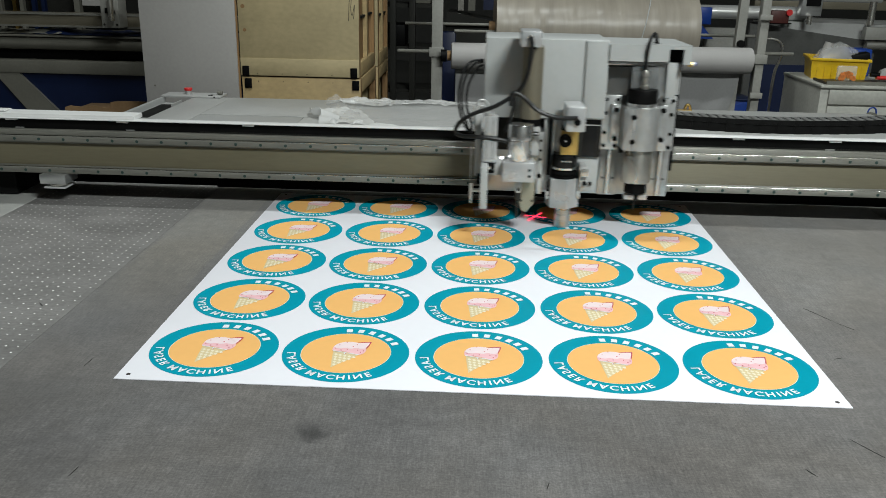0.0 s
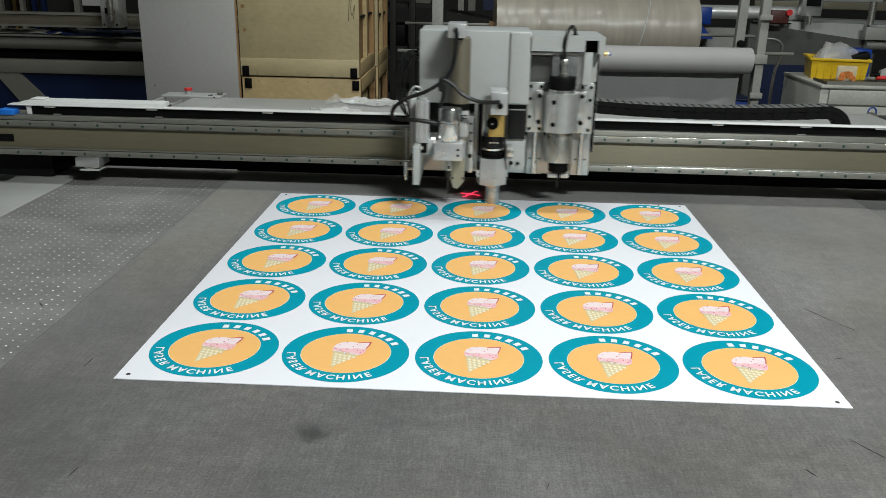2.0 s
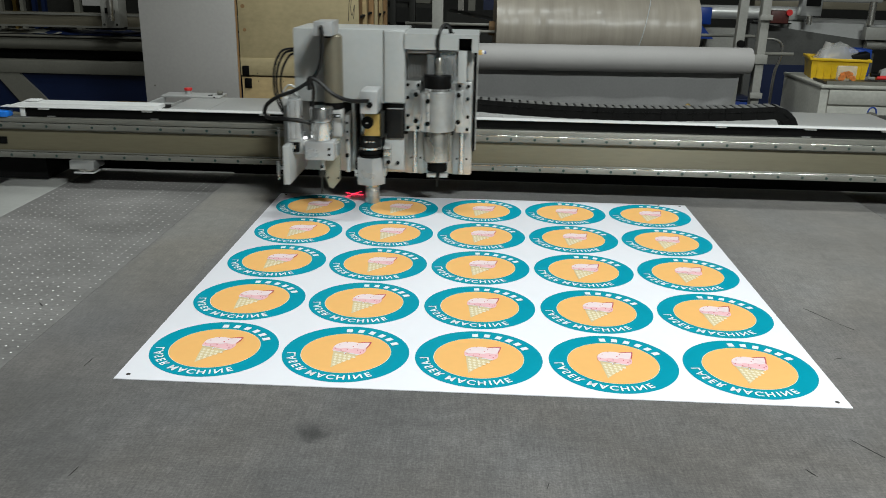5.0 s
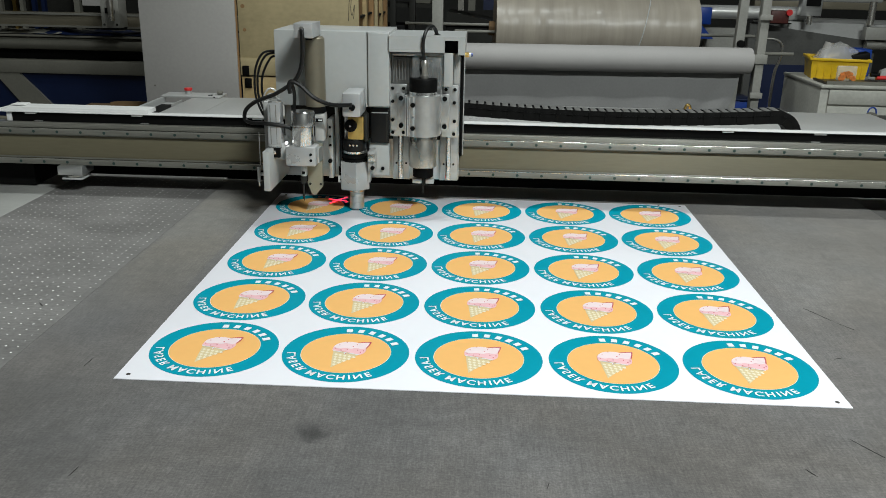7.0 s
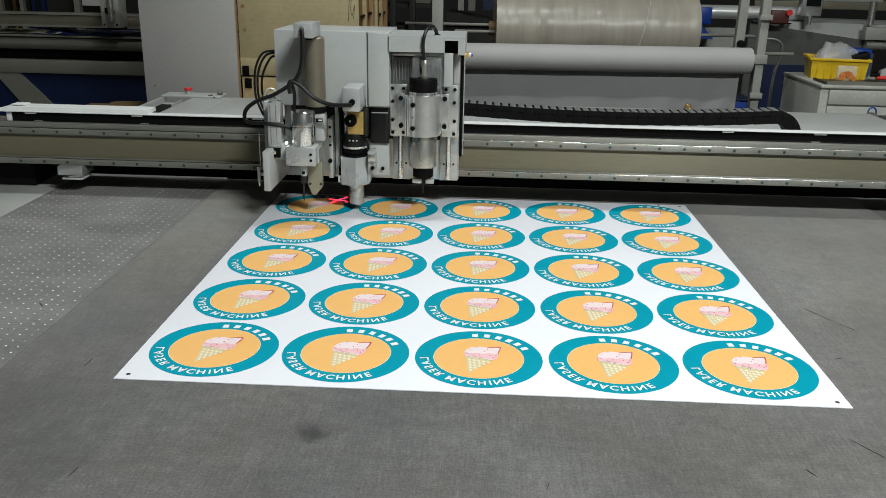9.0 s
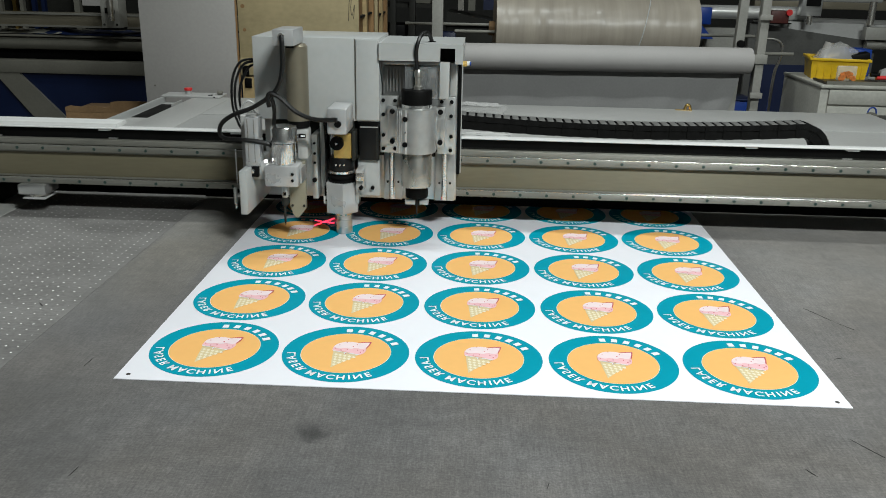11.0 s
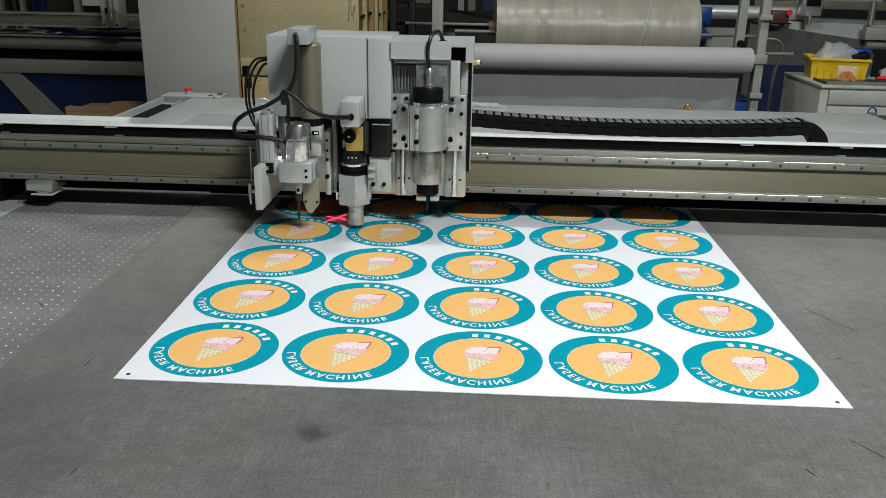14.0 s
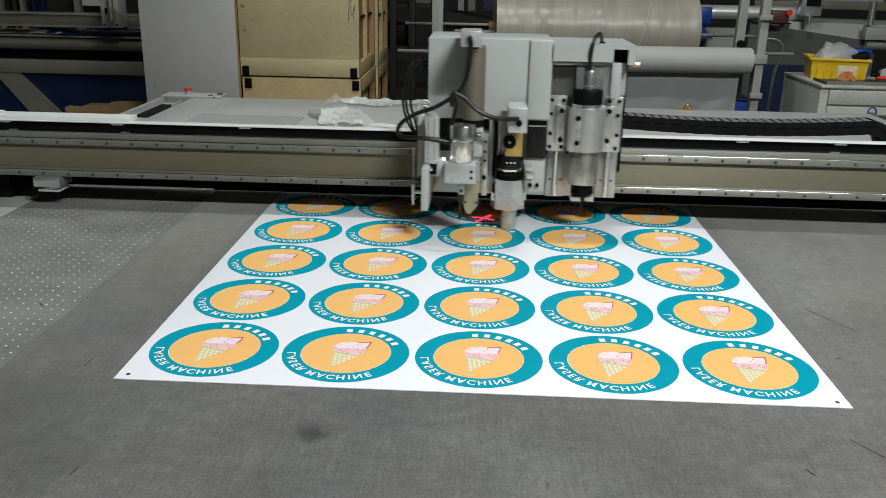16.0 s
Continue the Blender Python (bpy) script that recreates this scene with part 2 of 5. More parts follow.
AXES = {"z": Matrix(), "x": Matrix.Rotation(math.pi / 2, 4, "Y"), "y": Matrix.Rotation(-math.pi / 2, 4, "X")}


def cyl(bm, x, y, z, r, length, axis="z", r2=None, seg=24, bevel=0.0):
    """A cylinder or cone whose middle is at x, y, z."""
    b = bmesh.new()
    bmesh.ops.create_cone(b, cap_ends=True, segments=seg, radius1=r, radius2=r if r2 is None else r2, depth=length)
    if bevel:
        rim = [e for e in b.edges if abs(e.verts[0].co.z - e.verts[1].co.z) < 1e-7]
        bmesh.ops.bevel(b, geom=rim, offset=bevel, segments=2, affect="EDGES", profile=0.5)
    bmesh.ops.transform(b, matrix=Matrix.Translation((x, y, z)) @ AXES[axis], verts=b.verts)
    join(bm, b)
    return bm


def lathe(bm, x, y, profile, seg=28):
    """A turned body about an upright axis: profile is (radius, z) from the bottom up."""
    rings = []
    for r, z in profile:
        rings.append([bm.verts.new((x + r * math.cos(2 * math.pi * k / seg), y + r * math.sin(2 * math.pi * k / seg), z))
                      for k in range(seg)])
    for a, b in zip(rings, rings[1:]):
        for k in range(seg):
            bm.faces.new((a[k], a[(k + 1) % seg], b[(k + 1) % seg], b[k]))
    bm.faces.new(rings[0][::-1])
    bm.faces.new(rings[-1])
    return bm


def tube(bm, points, r, seg=8, smooth=6):
    """A round cable through the points, glided by a Catmull-Rom curve."""
    pts = [Vector(p) for p in points]
    line = []
    for i in range(len(pts) - 1):
        p0, p1, p2, p3 = pts[max(i - 1, 0)], pts[i], pts[i + 1], pts[min(i + 2, len(pts) - 1)]
        for k in range(smooth):
            u = k / smooth
            line.append(0.5 * (2 * p1 + (p2 - p0) * u + (2 * p0 - 5 * p1 + 4 * p2 - p3) * u * u
                               + (3 * p1 - p0 - 3 * p2 + p3) * u ** 3))
    line.append(pts[-1])
    rings = []
    side = Vector((0.3, 0.9, 0.2))
    for i, p in enumerate(line):
        way = (line[min(i + 1, len(line) - 1)] - line[max(i - 1, 0)]).normalized()
        a = (side - way * side.dot(way)).normalized()
        b = way.cross(a)
        side = a
        rings.append([bm.verts.new(p + r * (math.cos(2 * math.pi * k / seg) * a + math.sin(2 * math.pi * k / seg) * b))
                      for k in range(seg)])
    for a, b in zip(rings, rings[1:]):
        for k in range(seg):
            bm.faces.new((a[k], a[(k + 1) % seg], b[(k + 1) % seg], b[k]))
    bm.faces.new(rings[0][::-1])
    bm.faces.new(rings[-1])
    return bm


def prism(bm, outline, lo, hi, axis="y"):
    """An outline of (a, b) pushed from lo to hi along the axis: x takes (y, z), y takes (x, z), z takes (x, y)."""
    def at(a, b, c):
        return {"x": (c, a, b), "y": (a, c, b), "z": (a, b, c)}[axis]
    one = [bm.verts.new(at(a, b, lo)) for a, b in outline]
    two = [bm.verts.new(at(a, b, hi)) for a, b in outline]
    n = len(outline)
    for k in range(n):
        bm.faces.new((one[k], one[(k + 1) % n], two[(k + 1) % n], two[k]))
    bm.faces.new(one[::-1])
    bm.faces.new(two)
    bmesh.ops.recalc_face_normals(bm, faces=bm.faces[:])
    return bm


def mesh_of(name, bm, mat, smooth_angle=35):
    me = bpy.data.meshes.new(name)
    bm.to_mesh(me)
    bm.free()
    me.materials.append(mat)
    flat = math.cos(radians(smooth_angle))
    b = bmesh.new()
    b.from_mesh(me)
    across = b.loops.layers.uv.new("across")
    for f in b.faces:
        f.smooth = True
        for loop in f.loops:
            loop[across].uv = (loop.vert.co.y + loop.vert.co.z, loop.vert.co.x)
    for e in b.edges:
        e.smooth = len(e.link_faces) == 2 and e.link_faces[0].normal.dot(e.link_faces[1].normal) > flat
    b.to_mesh(me)
    b.free()
    return me


def part(name, bm, mat, parent, label="", at=None):
    ob = new(name, bm if isinstance(bm, bpy.types.Mesh) else mesh_of(name, bm, mat))
    ob.parent = parent
    if at is not None:
        ob.matrix_basis = at
    if label:
        ob["label"] = label
    return ob


def thing(name, x, y, z, label, category, group="", kind="", rz=0):
    ob = new(name)
    ob.empty_display_size = 0.05
    ob.matrix_basis = pose(x, y, z, 0, 0, rz)
    return tagged(ob, label, category, group, kind)


def solid(name, bm, mat, label, category, group="", kind="", at=None):
    ob = new(name, mesh_of(name, bm, mat))
    if at is not None:
        ob.matrix_basis = at
    return tagged(ob, label, category, group, kind)


def B(*a, **k):
    return box(bmesh.new(), *a, **k)


def C(*a, **k):
    return cyl(bmesh.new(), *a, **k)


# ---- the hall ----
solid("floor", B(-9, 9, -6.2, 12, -0.1, 0.0), CONCRETE, "grey concrete workshop floor", "floor", kind="structure")
solid("wall_north", B(-9, 9, 12, 12.2, 0, 5.6), WALL, "grey painted hall wall", "wall", kind="structure")
# out of view; paler than the other walls to brighten reflections in the chrome
solid("wall_south", B(-9, 9, -6.4, -6.2, 0, 5.6), BOUNCE_WALL, "unseen wall behind the camera, kept pale to bounce light", "wall", kind="structure")
solid("wall_west", B(-9.2, -9, -6.4, 12.2, 0, 5.6), WALL, "grey painted hall wall", "wall", kind="structure")
solid("wall_east", B(9, 9.2, -6.4, 12.2, 0, 5.6), WALL, "grey painted hall wall", "wall", kind="structure")
solid("ceiling", B(-9.2, 9.2, -6.4, 12.2, 5.6, 5.8), CEILING, "dim sheet metal hall roof", "ceiling", kind="structure")

# ---- the cutting bed ----
bed = thing("cutting_machine_bed", 0, 0, TABLE, "wide flatbed cutter table with a grey felt conveyor belt", "machine bed")
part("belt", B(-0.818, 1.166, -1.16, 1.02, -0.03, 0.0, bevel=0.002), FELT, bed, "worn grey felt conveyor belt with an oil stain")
for sx, sy, sw, sl, sa in ((0.583, -0.730, 0.0013, 0.060, -58), (0.474, -0.800, 0.0024, 0.022, -62), (0.700, -0.210, 0.0013, 0.075, -62), (0.735, -0.270, 0.0010, 0.040, -55),
                           (-0.552, -0.876, 0.0018, 0.026, 80), (0.66, -0.42, 0.0013, 0.018, 20), (0.10, -0.86, 0.0012, 0.022, 75), (-0.68, -0.55, 0.0014, 0.03, 86), (-0.891, -0.304, 0.0022, 0.026, -50)):
    nick = bmesh.new()
    prism(nick, [(-sl / 2, 0.0), (-sl * 0.15, -sw / 2), (sl * 0.3, -sw * 0.3), (sl / 2, sw * 0.4), (sl * 0.1, sw / 2)], 0.0001, 0.0005, "z")
    part("scratch", nick, DARK_GREY, bed, "short dark scratch in the belt", pose(sx, sy, 0, 0, 0, sa))
part("perforated_strip", B(-1.304, -0.8184, -1.16, 1.02, -0.03, -0.0006), STRIP, bed, "grey strip with rows of small pale holes")
dots = bmesh.new()
for row in range(86):
    for col in range(20):
        dx, dy = -1.2818 + 0.0236 * col, -1.087 + 0.0245 * row
        if random.random() < 0.05:
            continue
        size = random.uniform(0.0015, 0.0026)
        dx += random.uniform(-0.0008, 0.0008)
        dy += random.uniform(-0.0008, 0.0008)
        dots.faces.new([dots.verts.new((dx + size * math.cos(k * math.pi / 3), dy + size * math.sin(k * math.pi / 3), 0.0002)) for k in range(6)])
tagged(part("perforation", dots, DOT, bed, "small pale holes in straight rows"), kind="stuff")
part("left_frame", B(-1.50, -1.306, -1.16, 1.02, -0.10, 0.0, bevel=0.003), FRAME_GREY, bed, "pale grey painted steel side frame")
part("rear_frame", B(-1.50, -1.306, 1.023, 2.47, -0.10, 0.0, bevel=0.003), DECK, bed, "light grey side plate")
part("left_gutter", B(-1.53, -1.503, -1.16, 2.47, -0.16, -0.05, bevel=0.003), GREY_PAINT, bed)
part("left_lip", B(-1.665, -1.645, -1.16, 2.45, -0.10, 0.0, bevel=0.003), WHITE, bed)
part("gutter_floor", B(-1.6445, -1.5305, -1.16, 2.45, -0.10, -0.028), DECK, bed)
part("right_frame", B(1.169, 1.95, -1.16, 1.20, -0.06, -0.002, bevel=0.003), STRIP, bed, "grey painted side frame")
part("side_plate", B(-1.304, -0.821, 1.023, 1.96, -0.05, -0.002), DECK_GREY, bed, "grey side plate")
part("grey_inset", B(-0.818, 1.166, 1.023, 1.20, -0.05, -0.002), DECK, bed, "light grey inset plate")
part("rear_inset", B(-0.818, 1.95, 1.203, 1.96, -0.05, -0.002), DECK, bed, "light grey rear plate")
part("rear_deck", B(-1.303, 1.95, 1.963, 2.47, -0.10, 0.001, bevel=0.003), DECK, bed, "light grey sheet metal rear deck")
part("front_apron", B(-1.66, 1.95, -1.20, -1.163, -0.45, -0.002, bevel=0.004), WHITE, bed)
part("body", B(-1.50, 1.85, -1.10, 2.40, -TABLE, -0.165), DARK_GREY, bed)
# ---- the printed board with its badges ----
sheet = thing("printed_board", 0, 0, TABLE, "white board printed with rows of round badges, lying on the belt", "printed sheet")
part("board", B(-0.6105, 0.6105, -0.6084, 0.6084, 0.0003, 0.0022, bevel=0.0004), SHEET_WHITE, sheet)
for mx, my in ((-0.5915, -0.592), (0.5915, -0.592), (-0.5915, 0.592), (0.5915, 0.592), (0.53, 0.600)):
    part("register_mark", C(mx, my, 0.0024, 0.0036, 0.0006, seg=16), INK, sheet, "small black register dot")


def disc(r, z, seg=64):
    bm = bmesh.new()
    bm.faces.new([bm.verts.new((r * math.cos(2 * math.pi * k / seg), r * math.sin(2 * math.pi * k / seg), z)) for k in range(seg)])
    return bm


def flat(outline, z):
    bm = bmesh.new()
    bm.faces.new([bm.verts.new((x, y, z)) for x, y in outline])
    bmesh.ops.triangulate(bm, faces=bm.faces[:])
    bmesh.ops.recalc_face_normals(bm, faces=bm.faces[:])
    for f in bm.faces:
        if f.normal.z < 0:
            f.normal_flip()
    return bm


def smooth_outline(points, steps=5):
    """A closed glided outline through the points."""
    n = len(points)
    out = []
    for i in range(n):
        p0, p1, p2, p3 = (Vector(points[(i + k - 1) % n]) for k in range(4))
        for k in range(steps):
            u = k / steps
            q = 0.5 * (2 * p1 + (p2 - p0) * u + (2 * p0 - 5 * p1 + 4 * p2 - p3) * u * u + (3 * p1 - p0 - 3 * p2 + p3) * u ** 3)
            out.append((q.x, q.y))
    return out


def lettering_mesh():
    """LASER MACHINE in mirror writing along the lower arc."""
    bm = bmesh.new()
    radius, height = 0.0905, 0.0155
    spots = list(zip("LASER", (187.5, 198.0, 207.5, 216.5, 226.0))) + list(zip("MACHINE", (241, 252.5, 263, 273.5, 282, 290.5, 301)))
    for letter, angle in spots:
        data = bpy.data.curves.new("glyph", "FONT")
        data.body, data.size, data.align_x, data.offset = letter, height * 1.42, "CENTER", 0.00055
        ob = new("glyph", data)
        bpy.context.view_layer.update()
        me = bpy.data.meshes.new_from_object(ob.evaluated_get(bpy.context.evaluated_depsgraph_get()))
        a = radians(angle)
        out, along = Vector((math.cos(a), math.sin(a), 0)), Vector((-math.sin(a), math.cos(a), 0))
        verts = [bm.verts.new(out * (radius + v.co.y) + along * v.co.x) for v in me.vertices]
        for p in me.polygons:
            try:
                bm.faces.new([verts[i] for i in p.vertices][::-1])
            except ValueError:
                pass
        bpy.data.objects.remove(ob)
        bpy.data.curves.remove(data)
        bpy.data.meshes.remove(me)
    for v in bm.verts:
        v.co.z = 0.0032
    return bm


def bar_mesh():
    """One plain bar on the upper arc, at angle nought."""
    bm = bmesh.new()
    bm.faces.new([bm.verts.new((0.0870 + a, s, 0.0032)) for a, s in ((0.0, -0.0056), (0.0140, -0.0056), (0.0140, 0.0056), (0.0, 0.0056))])
    return bm


BADGE = {
    "badge": (mesh_of("badge", disc(0.1145, 0.0026), TEAL), ""),
    "pale_ring": (mesh_of("pale_ring", disc(0.0815, 0.0028), WAFER_PALE), "thin pale ring"),
    "centre_disc": (mesh_of("centre_disc", disc(0.0805, 0.0030), ORANGE), "apricot centre"),
    "lettering": (mesh_of("lettering", lettering_mesh(), PRINT_WHITE), "white mirror-image ring lettering"),
}
cone_shape = [(-0.0235, 0.003), (0.000, -0.003), (0.024, -0.010), (0.012, -0.026), (-0.003, -0.044), (-0.0175, -0.063), (-0.0205, -0.034)]
scoop = smooth_outline([(-0.0245, 0.004), (-0.026, 0.014), (-0.023, 0.026), (0.000, 0.030), (0.026, 0.028), (0.0345, 0.016), (0.034, 0.002),
                        (0.028, -0.008), (0.018, -0.007), (0.005, -0.001), (-0.010, 0.003)])
cream = smooth_outline([(-0.0245, 0.019), (-0.022, 0.030), (-0.013, 0.039), (-0.002, 0.0425), (0.010, 0.0415), (0.020, 0.038), (0.029, 0.031),
                        (0.0335, 0.019), (0.026, 0.014), (0.016, 0.017), (0.007, 0.013), (-0.004, 0.016), (-0.014, 0.013)])
BADGE["cone"] = (mesh_of("cone", flat(cone_shape, 0.0034), WAFER), "waffle cone")
BADGE["scoop"] = (mesh_of("scoop", flat(scoop, 0.0036), PINK), "pink ice cream scoop")
BADGE["cream"] = (mesh_of("cream", flat(cream, 0.0039), PALE_PINK), "pale cream on the scoop")
pieces = bmesh.new()
for i in range(5):
    for j in range(5 - i):
        # waffle diamonds between the cone's edges
        a, b = (i + 0.55) / 5.6, (j + 0.5) / 5.4
        p = Vector((-0.0215, -0.004)).lerp(Vector((-0.0170, -0.060)), a) + Vector((0.0455, -0.0125)) * b
        pieces.faces.new([pieces.verts.new((p.x + dx, p.y + dy2, 0.0036)) for dx, dy2 in ((-0.0034, 0.0008), (0.0004, -0.0046), (0.0038, -0.0008), (0.0, 0.0042))])
BADGE["waffle"] = (mesh_of("waffle", pieces, WAFER_PALE), "pale waffle pattern")
BADGE["wedge"] = (mesh_of("wedge", flat([(0.017, 0.0385), (0.029, 0.0410), (0.0395, 0.0425), (0.0375, 0.030), (0.0340, 0.017), (0.028, 0.026)], 0.0041), PALE_PINK), "pale wafer wedge")
BADGE["wedge_rim"] = (mesh_of("wedge_rim", flat([(0.016, 0.0392), (0.029, 0.0428), (0.0412, 0.0442), (0.0392, 0.030), (0.0352, 0.0155), (0.0338, 0.0178), (0.0374, 0.032), (0.0386, 0.0412), (0.029, 0.0402), (0.017, 0.0375)], 0.0044), CRIMSON), "crimson rim")
stripe = bmesh.new()
for quad in (((-0.0245, 0.0045), (-0.0243, 0.0022), (0.0252, -0.0118), (0.0258, -0.0095)), ((-0.0030, -0.010), (-0.0008, -0.0105), (0.0008, -0.003), (-0.0016, -0.0025))):
    stripe.faces.new([stripe.verts.new((x, y, 0.0041)) for x, y in quad])
BADGE["stripe"] = (mesh_of("stripe", stripe, PRINT_WHITE), "white stripe under the scoop")
sprinkle = bmesh.new()
for px, py in ((-0.016, 0.027), (0.016, 0.031), (-0.021, 0.013), (0.001, 0.008), (0.020, 0.008), (0.031, 0.006), (-0.004, 0.040), (0.010, 0.022), (0.026, 0.000), (-0.010, 0.006)):
    sprinkle.faces.new([sprinkle.verts.new((px + 0.0013 * math.cos(k * math.pi / 3), py + 0.0017 * math.sin(k * math.pi / 3), 0.0043)) for k in range(6)])
sprinkle.faces.new([sprinkle.verts.new((x, y, 0.0043)) for x, y in ((-0.0010, -0.0095), (0.0002, -0.0098), (0.0014, -0.004), (0.0003, -0.004))])
BADGE["sprinkles"] = (mesh_of("sprinkles", sprinkle, CRIMSON), "tiny dark red sprinkles")
bar_of_ring = mesh_of("bar", bar_mesh(), PRINT_WHITE)
for i in range(5):
    for j in range(5):
        ring_part = part("badge", BADGE["badge"][0], None, sheet, "round teal badge with an ice cream cone", pose(0.0021 + (i - 2) * PITCH, 0.0026 + (j - 2) * PITCH, 0))
        for key, (me, words) in BADGE.items():
            if key != "badge":
                part(key, me, None, ring_part, words)
        for angle in (94.5, 80.8, 67, 53.2, 40.4, 27.4):
            part("bar", bar_of_ring, None, ring_part, at=pose(0, 0, 0, 0, 0, angle))


# ---- the gantry beam (its origin is level with the nozzle, on the bed) ----
gantry = thing("gantry_beam", 0, 0.46, TABLE, "long anodised gantry beam with steel rails and a white cover", "gantry")
X0, X1 = -1.95, 1.85
part("beam", B(X0, X1, 0.102, 0.210, 0.088, 0.205, bevel=0.002), BEIGE, gantry, "champagne anodised beam")
part("upper_band", B(X0, X1, 0.094, 0.140, 0.194, 0.208, bevel=0.0015), RAIL, gantry)
part("upper_rail", B(X0, X1, 0.090, 0.101, 0.175, 0.1915, bevel=0.0015), RAIL, gantry, "upper steel guide rail")
part("lower_rail", B(X0, X1, 0.090, 0.101, 0.0845, 0.101, bevel=0.0015), RAIL, gantry, "lower steel guide rail")
for edge_z in (0.1925, 0.1020):
    part("rail_arris", C((X0 + X1) / 2, 0.0925, edge_z, 0.0019, X1 - X0, "x", seg=16), ARRIS, gantry, "polished rounded rail edge")
part("upper_edge", B(X0, X1, 0.097, 0.101, 0.1705, 0.1740), RAIL, gantry)
part("lower_edge", B(X0, X1, 0.097, 0.101, 0.1025, 0.1065), RAIL, gantry)
part("slot", B(-1.40, X1, 0.116, 0.138, 0.208, 0.236), BLACK, gantry, "black toothed rack strip")
part("top_lip", B(-1.47, X1, 0.104, 0.140, 0.2365, 0.2395, bevel=0.001), LIP_WHITE, gantry, "thin white top lip")
part("chain_tray", B(-0.9, X1, 0.222, 0.318, 0.118, 0.124), WHITE, gantry)
part("tray_wall", B(-0.9, X1, 0.318, 0.322, 0.118, 0.20), WHITE, gantry)
part("tray_bracket", B(-0.9, X1, 0.211, 0.222, 0.110, 0.130), WHITE, gantry)
cover = bmesh.new()
prism(cover, [(0.110, 0.2398), (0.113, 0.2500), (0.168, 0.2520), (0.172, 0.2398)], -1.455, -0.985, "x")
for v in cover.verts:
    if v.co.x < -1.4 and v.co.z > 0.245:
        v.co.x += 0.05
part("end_cover", cover, LIP_WHITE, gantry, "raised white sheet metal cover")
part("end_cap", B(-1.405, -1.365, 0.125, 0.165, 0.2522, 0.2560, bevel=0.001), LIP_WHITE, gantry)
part("lip_corner", B(-1.415, -1.4005, 0.112, 0.138, 0.2085, 0.2362, bevel=0.001), LIP_WHITE, gantry)
part("blue_connector", B(-1.492, -1.446, 0.088, 0.128, 0.2085, 0.226, bevel=0.002), BLUE_PLUG, gantry, "blue plastic connector")
part("beam_slot", B(-1.52, -1.462, 0.0985, 0.1015, 0.125, 0.147), BLACK, gantry, "dark slot in the beam")
rack = bmesh.new()
for k in range(330):
    tx = -0.8 + 0.0075 * k
    box(rack, tx, tx + 0.0038, 0.1125, 0.1162, 0.2085, 0.2125)
tagged(part("rack_teeth", rack, DARK_GREY, gantry, "fine steel rack teeth"), kind="stuff")
bolt_me = mesh_of("rail_bolt", C(0, 0, 0, 0.0042, 0.0016, "y", seg=12), BOLT)
k = 0
while -1.75 + 0.0705 * k < 1.80:
    bx = -1.75 + 0.0705 * k
    if bx > -1.9:
        part("rail_bolt", bolt_me, None, gantry, at=pose(bx, 0.0898, 0.1832))
        part("rail_bolt", bolt_me, None, gantry, at=pose(bx + 0.02, 0.0898, 0.0928))
    k += 1
for bx in (-1.34, -1.02, -0.66, 0.70, 0.96, 1.18):
    part("cover_clip", B(bx - 0.016, bx + 0.016, 0.1085, 0.1165, 0.2315, 0.2364), LIP_WHITE, gantry, "white cover clip")
for bx in (-1.32, -1.0, 0.95):
    part("sensor_flag", B(bx - 0.012, bx + 0.012, 0.112, 0.1155, 0.2088, 0.2120), ALU, gantry)
# bearing foot at the beam's far end, and side carriage
foot = part("bearing_foot", B(-1.262, -1.186, 0.072, 0.150, 0.056, 0.0840, bevel=0.003), ALU, gantry, "aluminium bearing block under the beam")
part("bearing_wheel", C(-1.222, 0.110, 0.0515, 0.030, 0.008, seg=28, bevel=0.002), STEEL, foot)
part("bearing_plate", B(-1.255, -1.193, 0.080, 0.145, 0.041, 0.0472, bevel=0.002), WHITE, foot)
part("side_carriage", B(-1.90, -1.66, 0.05, 0.30, 0.02, 0.0878, bevel=0.004), WHITE, gantry)
part("side_skirt", B(-1.655, -1.375, 0.150, 0.30, 0.004, 0.0872), BLACK, gantry, "black skirt under the beam")
# added black boards: stop light from behind, so the bed under the beam stays dark
part("light_block", B(-0.82, X1, 0.296, 0.302, 0.004, 0.1175), BLACK, gantry, "added black board that keeps light from under the beam")
part("light_block", B(X0, -0.8205, 0.296, 0.302, 0.008, 0.1175), BLACK, gantry, "added black board that keeps light from under the beam")
part("light_block_top", B(X0, -0.9005, 0.2125, 0.302, 0.118, 0.124), BLACK, gantry)
part("rear_lower_plate", B(X0, -0.82, 0.19, 0.212, 0.078, 0.0875), WHITE, gantry)
part("rear_lower_plate", B(1.17, X1, 0.19, 0.212, 0.078, 0.0875), WHITE, gantry)


# ---- the tool head, in millimetres from the nozzle's place on the bed ----
def H(x0, x1, y0, y1, z0, z1, bevel=0.0):
    return box(bmesh.new(), x0 / 1000, x1 / 1000, y0 / 1000, y1 / 1000, z0 / 1000, z1 / 1000, bevel / 1000)


def HC(x, y, z, r, length, axis="z", r2=None, seg=28, bevel=0.0):
    return cyl(bmesh.new(), x / 1000, y / 1000, z / 1000, r / 1000, length / 1000, axis, None if r2 is None else r2 / 1000, seg, bevel / 1000)


def HT(points, r, smooth=6):
    return tube(bmesh.new(), [(x / 1000, y / 1000, z / 1000) for x, y, z in points], r / 1000, smooth=smooth)


def HL(x, y, profile, seg=32):
    return lathe(bmesh.new(), x / 1000, y / 1000, [(r / 1000, z / 1000) for r, z in profile], seg)


